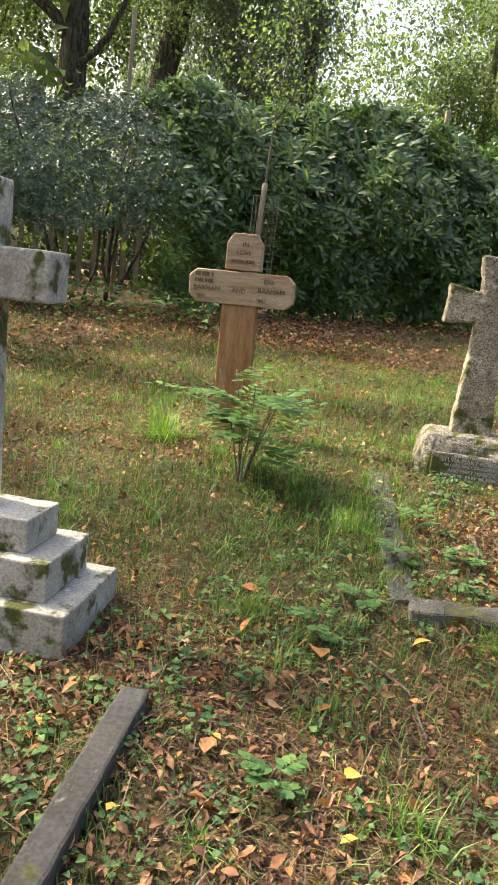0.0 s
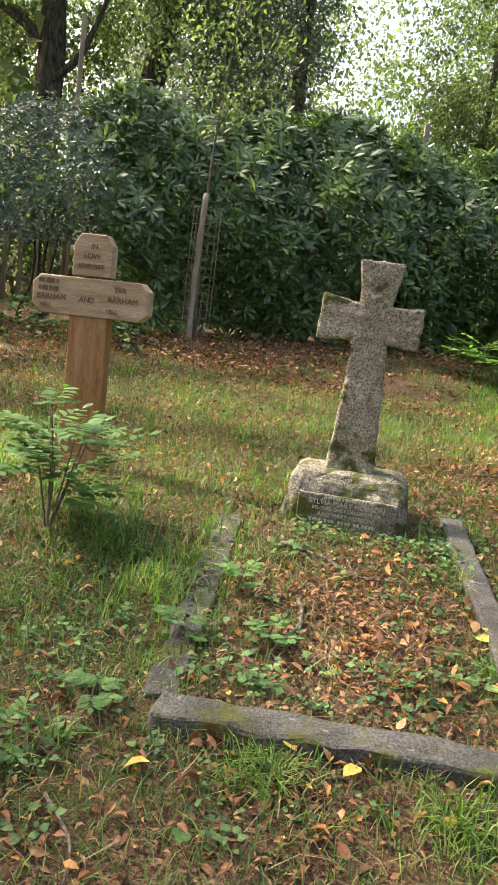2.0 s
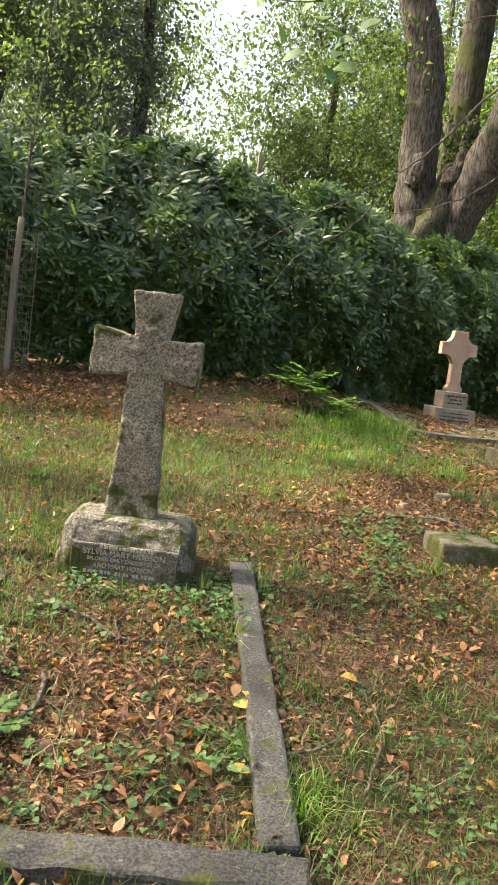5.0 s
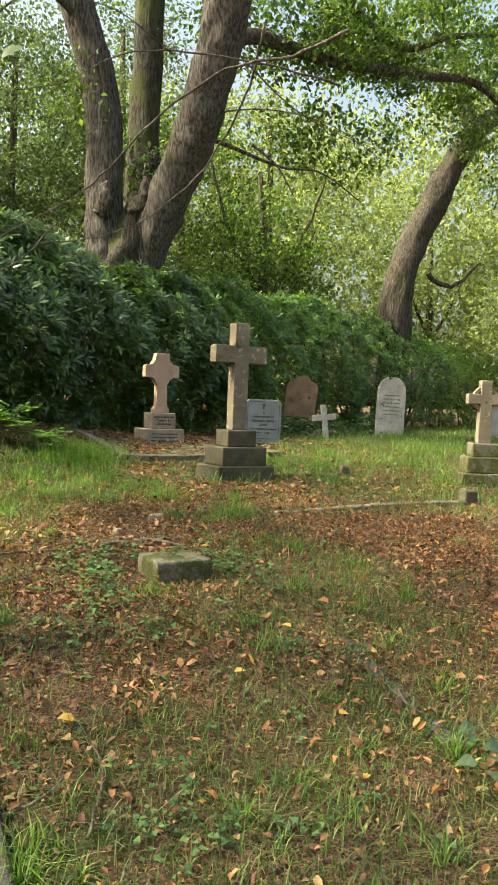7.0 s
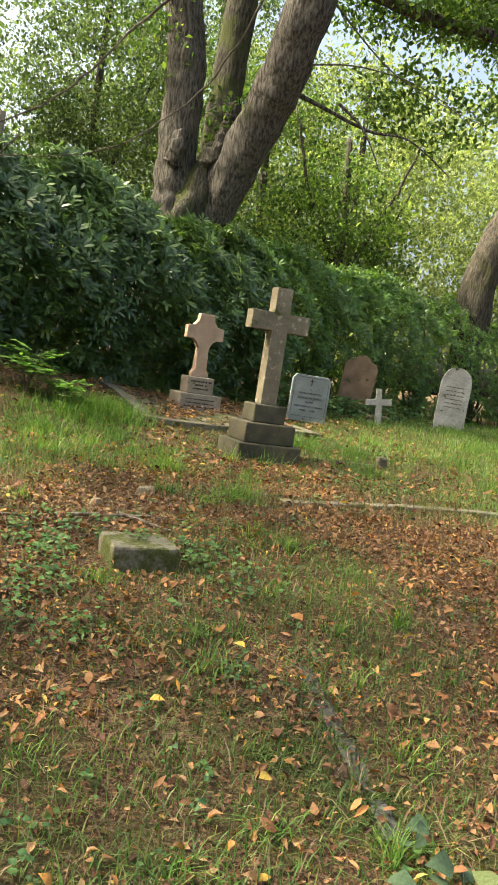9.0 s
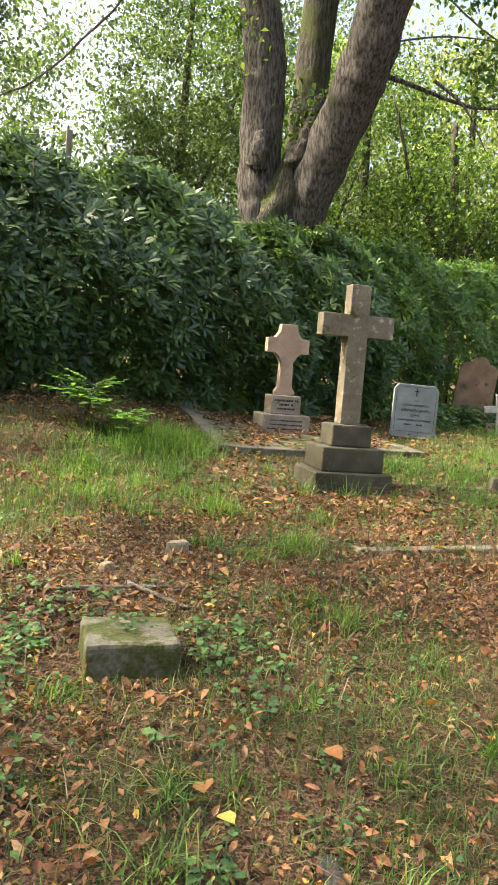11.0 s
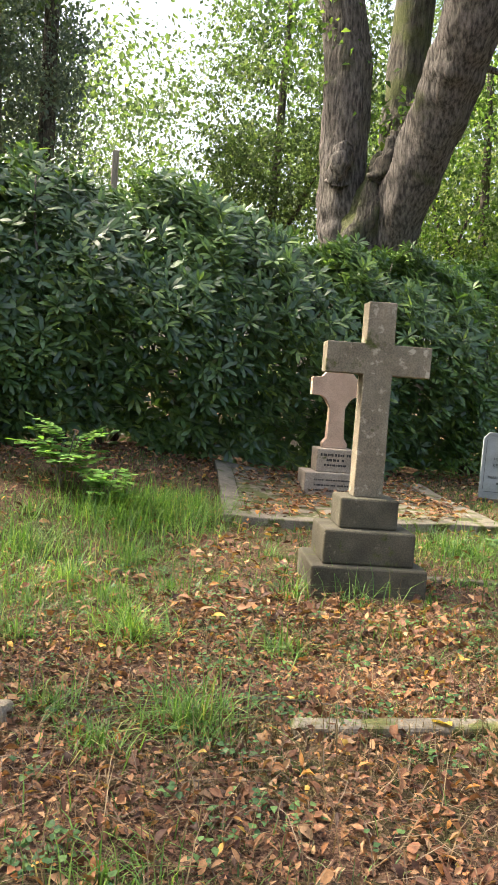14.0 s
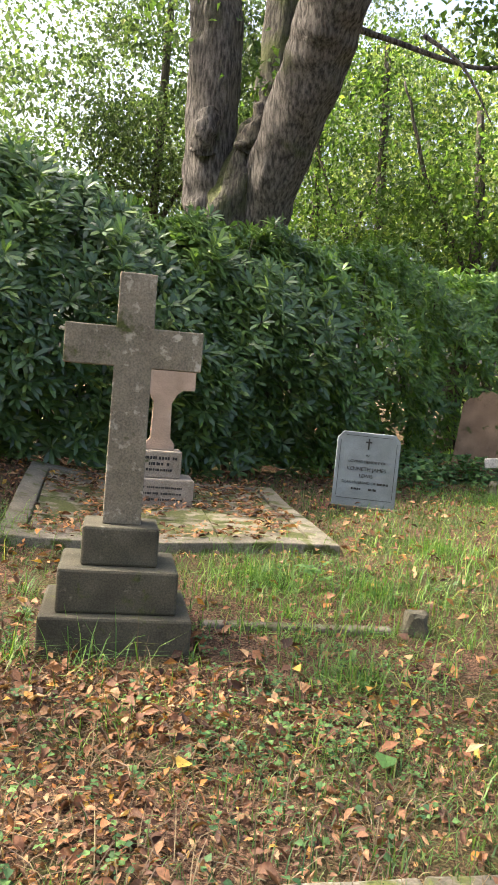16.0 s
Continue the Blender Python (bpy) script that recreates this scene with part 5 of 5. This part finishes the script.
ivy("ground_elder", "broad-leaved herbs growing inside the granite kerb", [(0.36, 3.72, 0.16, 0.08, 60), (0.9, 3.85, 0.16, 0.12, 60), (1.1, 4.15, 0.08, 0.2, 45), (0.98, 5.2, 0.12, 0.14, 90), (0.2, 4.7, 0.08, 0.25, 40)], 0.036, BRIGHT_LEAF, 0.08)
ivy("clover", "small-leaved clover spreading over the dead leaves", [(4.85, 9.5, 0.3, 0.3, 900), (4.2, 9.5, 0.3, 0.2, 300), (5.0, 10.2, 0.3, 0.25, 400), (2.7, 8.4, 0.3, 0.25, 300), (3.0, 9.3, 0.3, 0.2, 250)], 0.02, BRIGHT_LEAF, 0.05)
herb_spots = [(rng.uniform(-2.4, 4.8), rng.uniform(1.4, 10.2), rng.uniform(0.05, 0.14), rng.uniform(0.05, 0.14), int(rng.uniform(20, 80))) for k in range(110)]
ivy("herbs", "low green herbs scattered through the turf", herb_spots, 0.026, IVY_LEAF, 0.05)
ivy("bramble", "broad grey-green leaves at the edge of the path", [(3.15, 3.98, 0.05, 0.10, 27), (3.27, 3.68, 0.09, 0.14, 60)], 0.085, BRAMBLE_LEAF, 0.10)


def pinnate(parent, base, tip, pairs, leaflet, mat, r, droop=0.06):
    """A feather-shaped leaf: paired leaflets along a bowed stalk."""
    base, tip = np.array(base, float), np.array(tip, float)
    way = tip - base
    length = np.linalg.norm(way)
    side = np.cross(way / length, [0, 0, 1.0])
    side /= max(np.linalg.norm(side), 1e-6)
    P, W, L = [], [], []
    for k in range(pairs):
        t = 0.3 + 0.7 * k / pairs
        p = base + way * t - np.array([0, 0, droop * length * t * t])
        size = leaflet * (1 - 0.5 * abs(t - 0.6))
        for sgn in (-1, 1):
            P.append(p), W.append(side * sgn + way / length * 0.45 + r.normal(0, 0.08, 3)), L.append(size)
    end = tip - np.array([0, 0, droop * length])
    P.append(end), W.append(way / length), L.append(leaflet * 0.8)
    L = np.array(L)
    return leaf_arrays(np.array(P), np.array(W), np.tile([0, 0, 1.0], (len(P), 1)) + r.normal(0, 0.15, (len(P), 3)), L, L * 0.48, True, 0.1, 0.05)


def seedling(name, label, x, y, height, stems, leaves, reach, leaflet, mat, seed):
    r = np.random.default_rng(seed)
    z = gz(x, y)
    g = thing(name, pose(x, y, z), label, "plant")
    for k in range(stems):
        a0 = k * 2.4 + r.uniform(-0.3, 0.3)
        top = Vector((math.cos(a0) * height * 0.28, math.sin(a0) * height * 0.28, height * r.uniform(0.7, 1.0)))
        limb("stem", [(0, 0, -0.03), top * 0.5 + Vector((0.01, 0.01, 0.02)), top], 0.006, 0.003, TWIG_BARK, g, 6, 0.1, 4)
        V, T, n = [], [], 0
        for q in range(leaves):
            t = 0.35 + 0.65 * q / leaves
            p = np.array(top) * t
            b0 = q * 2.4 + r.uniform(-0.4, 0.4)
            end = p + np.array([math.cos(b0), math.sin(b0), r.uniform(0.0, 0.6)]) * reach * r.uniform(0.7, 1.1)
            v, tr = pinnate(g, p, end, 6, leaflet, mat, r)
            V.append(v), T.append(tr + n)
            n += len(v)
        fast_mesh("leaves", np.concatenate(V), np.concatenate(T), mat, g)
    return g


seedling("rowan_sapling", "young rowan sapling with fresh green feathery leaves", -0.92, 4.60, 0.70, 7, 6, 0.40, 0.09, BRIGHT_LEAF, 3)
seedling("fern_plant", "bright green feathery seedling below the hedge", 1.17, 11.4, 0.50, 6, 5, 0.30, 0.12, FERN_LEAF, 4)
seedling("fern_plant", "bright green feathery seedling below the hedge", 1.62, 11.2, 0.34, 4, 6, 0.22, 0.085, FERN_LEAF, 5)
for k, (sx, sy, h) in enumerate(((0.12, 4.35, 0.16), (0.02, 3.85, 0.15), (-0.1, 3.35, 0.12), (-0.25, 3.0, 0.13), (0.35, 3.95, 0.12), (-0.25, 2.1, 0.14), (4.6, 11.2, 0.22))):
    seedling("seedling", "low feathery seedling in the turf", sx, sy, h, 1, 5, 0.12, 0.05, BRIGHT_LEAF, 20 + k)

# single large leaves that catch the eye
LEAF_MATS = {"yellow": YELLOW_LEAF, "orange": ORANGE_LEAF, "green": BRIGHT_LEAF}
for k, (tone, lx, ly, size) in enumerate((("yellow", 0.19, 3.08, 0.10), ("yellow", 0.0, 2.23, 0.085), ("yellow", -0.61, 1.86, 0.07), ("yellow", 0.02, 1.97, 0.07), ("orange", -0.19, 2.86, 0.13), ("orange", -0.55, 3.28, 0.11), ("orange", -0.44, 2.2, 0.09),
                                          ("yellow", 0.79, 3.27, 0.09), ("yellow", 0.59, 3.33, 0.08), ("yellow", 1.18, 4.29, 0.09), ("yellow", 1.22, 3.89, 0.09), ("orange", 1.1, 3.87, 0.10), ("yellow", 1.59, 4.63, 0.10), ("green", 4.87, 9.14, 0.13), ("yellow", 4.18, 9.0, 0.10),
                                          ("yellow", 4.03, 8.22, 0.13), ("yellow", 3.46, 8.32, 0.08), ("yellow", 2.98, 9.17, 0.10), ("yellow", 2.86, 5.18, 0.08), ("yellow", 2.71, 4.53, 0.075), ("yellow", 2.37, 4.94, 0.075), ("orange", 2.68, 5.59, 0.11), ("yellow", 2.75, 5.45, 0.09), ("green", 0.4, 2.86, 0.09), ("orange", 3.1, 5.84, 0.11))):
    a0 = rng.uniform(0, 6.28)
    ob_pose = pose(lx, ly, gz(lx, ly) + 0.035, rng.uniform(-18, 18), rng.uniform(-18, 18), math.degrees(a0))
    size *= 0.78
    va, ta = curled_arrays(np.zeros((1, 3)), np.array([[1.0, 0, 0]]), np.array([[0, 0, 1.0]]), size, size * 0.75, 1.0, 0.95, 0.15, 0.12)
    ob = fast_mesh("fallen_leaf", va - np.array([size / 2, 0, 0]), ta, LEAF_MATS[tone])
    ob.matrix_basis = ob_pose
    tagged(ob, f"large {tone} fallen leaf lying on the turf", "leaf", "large fallen leaves")

# dry stalks standing before the sunken kerb
x, y = rng.uniform(3.1, 5.2, 900), rng.uniform(0, 1, 900)
y = 8.04 + (x - 3.3) * 0.265 - 0.03 - 0.35 * y ** 2
blades("dry_stalks", "dry brown grass stalks in front of a kerb", x, y, rng.uniform(0.05, 0.15, 900), 0.0035, STRAW, rng, 0.6)
x, y = scatter(1500, 2.4, 5.2, 6.5, 10.2, rng, bare)
blades("dry_stalks", "thin bare twigs lying in the leaves", x, y, rng.uniform(0.10, 0.3, len(x)), 0.004, STRAW, rng, 1.15)



def dead_stems(name, label, x, y, length, width, mat, r):
    """Thin dead stems lying crossed on the ground, each bowed a little."""
    n = len(x)
    a0 = r.uniform(0, 2 * np.pi, n)
    L, w = np.reshape(length, (-1, 1)), width / 2
    way = np.stack([np.cos(a0), np.sin(a0)], 1)
    side = np.stack([-np.sin(a0), np.cos(a0)], 1)
    bow = side * L * r.uniform(-0.12, 0.12, (n, 1))
    rows = []
    for t, lift in ((-0.5, 0.008), (0.0, 0.03), (0.5, 0.012)):
        q = np.stack([x, y], 1) + way * L * t + bow * (1 - 4 * t * t)
        z = ground_z(q[:, 0], q[:, 1]) + lift * r.uniform(0.6, 1.6, n)
        for sgn in (-1, 1):
            rows.append(np.column_stack([q + side * w * sgn, z]))
    v = np.stack(rows, 1).reshape(-1, 3)
    t = np.array([[0, 1, 3], [0, 3, 2], [2, 3, 5], [2, 5, 4]])
    return tagged(fast_mesh(name, v, (np.arange(n)[:, None, None] * 6 + t[None]).reshape(-1, 3), mat), label, "twigs", kind="stuff")


x, y = scatter(9000, -2.5, 5.4, 1.2, 10.4, rng, lambda x, y: 0.2 + 0.8 * bare(x, y))
dead_stems("dead_stems", "thin dead stems and twigs crossed over the leaf litter", x, y, rng.uniform(0.06, 0.28, len(x)), 0.0035, TWIG_LITTER, rng)

# grass leaning over the kerbs
for p0, p1, n, length in (((0.06, 3.28), (1.46, 3.38), 420, 0.10), ((2.99, 5.45), (3.05, 4.2), 420, 0.07), ((3.08, 5.45), (3.16, 4.2), 420, 0.07), ((0.02, 3.5), (-0.22, 5.2), 600, 0.13), ((0.19, 3.5), (-0.03, 5.2), 420, 0.11), ((1.46, 3.6), (1.12, 5.75), 300, 0.07), ((1.29, 3.6), (0.95, 5.6), 380, 0.09),
                          ((3.3, 8.02), (5.5, 8.6), 560, 0.10), ((3.3, 8.18), (4.0, 8.36), 160, 0.09), ((-0.62, 0.8), (-0.62, 2.3), 300, 0.10), ((-0.79, 0.8), (-0.79, 2.3), 300, 0.10), ((3.95, 10.3), (5.1, 10.6), 420, 0.13), ((2.6, 11.55), (4.75, 12.1), 500, 0.12)):
    t = rng.uniform(0, 1, n)
    clump = np.sin(t * 23 + p0[0] * 5) + np.sin(t * 51 + p0[1]) > -0.3
    x = (p0[0] + (p1[0] - p0[0]) * t + rng.normal(0, 0.025, n))[clump]
    y = (p0[1] + (p1[1] - p0[1]) * t + rng.normal(0, 0.025, n))[clump]
    blades("grass_tuft", "grass leaning over a grave kerb", x, y, length * rng.uniform(0.5, 1.2, len(x)), 0.005, GRASS if length < 0.11 else LONG_GRASS, rng, 1.1)

# bare twigs and a leafy spray hanging over the walk
g = thing("overhanging_branch", pose(2.66, 5.43, 3.39), "bare grey twigs of a branch hanging over the graves", "branch")
for k, (pts, rad) in enumerate((([(2.9, 5.3, 3.5), (2.66, 5.43, 3.39), (2.34, 5.54, 3.32), (2.0, 5.7, 3.07), (1.79, 5.79, 2.83), (1.59, 5.85, 2.66), (1.26, 5.89, 2.46), (0.85, 5.9, 2.19)], 0.010),
                                ([(2.53, 5.5, 3.56), (2.49, 5.63, 3.3), (2.4, 5.74, 3.06), (2.22, 5.85, 2.8), (1.88, 5.95, 2.55), (1.43, 6.0, 2.45)], 0.008),
                                ([(3.0, 5.66, 3.38), (2.49, 5.77, 3.48), (1.92, 5.87, 3.48), (1.52, 5.98, 3.29), (1.07, 5.99, 3.21)], 0.007),
                                ([(1.52, 5.86, 2.53), (1.36, 5.9, 2.34), (1.13, 5.91, 2.2), (0.99, 5.93, 2.0)], 0.005))):
    limb("twig", [Vector(q) - Vector((2.66, 5.43, 3.39)) for q in pts], rad, 0.002, TWIG_BARK, g, 6, 0.2, 6, 0.006, k)
g = thing("leafy_spray", pose(1.08, 4.68, 2.98), "fresh green leaves on a hanging twig", "branch")
limb("twig", [(0.5, 0.2, 0.5), (0.2, 0.05, 0.1), (0.0, 0.0, 0.0), (-0.25, -0.03, 0.0)], 0.006, 0.002, TWIG_BARK, g, 6, 0.1)
p = np.array([(1.24, 4.76, 2.8), (1.17, 4.72, 2.9), (1.28, 4.73, 2.88), (1.08, 4.68, 2.99), (0.95, 4.66, 3.02), (0.87, 4.66, 3.0), (1.14, 4.7, 3.02)]) - np.array([1.08, 4.68, 2.98])
p = np.concatenate([p, p + rng.normal(0, 0.07, p.shape), p + rng.normal(0, 0.1, p.shape)])
va, ta = leaf_arrays(p, rng.normal(0, 1, (len(p), 3)) * np.array([1, 0.4, 0.4]), np.tile([0.1, -0.6, 0.8], (len(p), 1)) + rng.normal(0, 0.2, (len(p), 3)), 0.10, 0.075, True, 0.15, 0.12)
fast_mesh("leaves", va, ta, BRIGHT_LEAF, g)

# staked young tree with a wire guard, and old fence posts
g = thing("young_tree", pose(-2.24, 10.55, gz(-2.24, 10.55)), "young leafy tree tied to a grey stake with a wire guard", "tree")
limb("stake", [(0, 0, -0.1), (0.0, 0, 1.0), (0.02, 0.02, 1.75)], 0.04, 0.036, WOOD_GREY, g, 8, 0.08)
limb("trunk", [(0.05, 0.05, -0.05), (0.02, 0.05, 1.2), (0.04, 0.05, 2.4), (0.15, 0.05, 3.6), (0.2, 0, 4.4)], 0.022, 0.008, TWIG_BARK, g, 6, 0.1)
limb("branch", [(0.05, 0.05, 2.5), (0.4, -0.1, 3.0), (0.9, -0.2, 3.4)], 0.01, 0.004, TWIG_BARK, g, 5, 0.1)
limb("branch", [(0.05, 0.05, 2.8), (-0.4, -0.1, 3.3), (-0.8, -0.2, 3.9)], 0.01, 0.004, TWIG_BARK, g, 5, 0.1)
bm = bmesh.new()
for k in range(12):
    a0 = 2 * math.pi * k / 12
    for m in (Matrix.Translation((0.05 + math.cos(a0) * 0.17, 0.05 + math.sin(a0) * 0.17, 0.8)) @ Matrix.Diagonal((0.003, 0.003, 1.6, 1)),):
        bmesh.ops.create_cube(bm, size=1.0, matrix=m)
for q in range(16):
    for k in range(12):
        a0 = 2 * math.pi * (k + 0.5) / 12
        m = Matrix.Translation((0.05 + math.cos(a0) * 0.165, 0.05 + math.sin(a0) * 0.165, 0.08 + q * 0.1)) @ Matrix.Rotation(a0, 4, "Z") @ Matrix.Diagonal((0.003, 0.088, 0.003, 1))
        bmesh.ops.create_cube(bm, size=1.0, matrix=m)
part("wire_guard", bm, WOOD_GREY, g, "thin grey wire mesh")
va, ta = crown_arrays((0.2, 0, 3.4), (0.9, 0.6, 0.8), 46, 20, 0.07, rng, 0.16, 0, False)
fast_mesh("crown", va, ta, WOOD_LEAF, g)
for px, py, h, w in ((-0.1, 15.8, 3.75, 0.045), (-4.78, 12.1, 4.15, 0.032)):
    g = thing("wooden_post", pose(px, py, gz(px, py), 0, 0, 20), "pale grey wooden post standing in the hedge", "post")
    part("post", block(w * 2, w * 1.6, -0.2, h, 0.01, 0.3, 0.003), WOOD_GREY, g)
g = thing("picket_fence", pose(0, 0, 0), "old wooden paling fence seen through the bushes", "fence")
for k in range(34):
    t = k / 33
    fx, fy = -12.5 + t * 7.5, 10.6 + t * 3.1
    part("pale", block(0.09, 0.02, gz(fx, fy), gz(fx, fy) + 1.35 + 0.03 * (k % 3), 0.004, 1, 0, 0, 1, (fx, fy)), WOOD_GREY, g)
for hgt in (0.4, 1.1):
    z = gz(-9, 12)
    limb("rail", [(-12.6, 10.63, z + hgt), (-9, 12.1, z + hgt), (-4.9, 13.8, z + hgt)], 0.04, 0.04, WOOD_GREY, g, 6, 0.02)

# fallen sticks
for k, (pts, rad) in enumerate(((((1.9, 7.1), (2.1, 7.13), (2.28, 7.15)), 0.014), (((2.22, 7.2), (2.38, 7.06), (2.54, 6.92)), 0.014), (((0.2, 4.95), (0.45, 4.85), (0.62, 4.72), (0.85, 4.75)), 0.010),
                                (((0.62, 4.72), (0.55, 4.9), (0.6, 5.05)), 0.007), (((0.42, 4.35), (0.46, 4.15), (0.40, 3.9)), 0.012), (((1.62, 3.9), (1.7, 4.3), (1.62, 4.7)), 0.005),
                                (((1.1, 3.95), (1.45, 4.1), (1.6, 4.3)), 0.007), (((0.0, 2.9), (0.15, 2.75), (0.22, 2.5)), 0.006), (((3.2, 8.3), (3.6, 8.35), (3.9, 8.2)), 0.006), (((2.7, 7.95), (3.05, 8.2), (3.3, 8.2)), 0.006),
                                (((1.2, 6.9), (1.5, 7.0), (1.75, 6.98)), 0.01), (((2.3, 7.16), (2.42, 7.17), (2.52, 7.19)), 0.011), (((-1.9, 6.9), (-1.7, 6.6), (-1.5, 6.55)), 0.012))):
    p = [(a1, b1, gz(a1, b1) + rad + 0.012) for a1, b1 in pts]
    g = thing("fallen_stick", pose(*p[0]), "bare brown fallen stick on the leaves", "stick", "fallen sticks")
    limb("stick", [Vector(q) - Vector(p[0]) for q in p], rad, rad * 0.5, TWIG_BARK, g, 7, 0.2, 5, 0.004, k)
for k, (sx, sy, w) in enumerate(((2.42, 7.86, 0.15), (2.08, 7.46, 0.10))):
    g = thing("loose_stone", pose(sx, sy, gz(sx, sy), 0, 0, 40 * k), "small pale loose stone among dead leaves", "stone", "loose stones")
    part("stone", block(w, w * 0.75, -0.03, w * 0.42, 0.02, 0.04, 0.012, k * 4.0, 0.75), GREY_STONE, g)
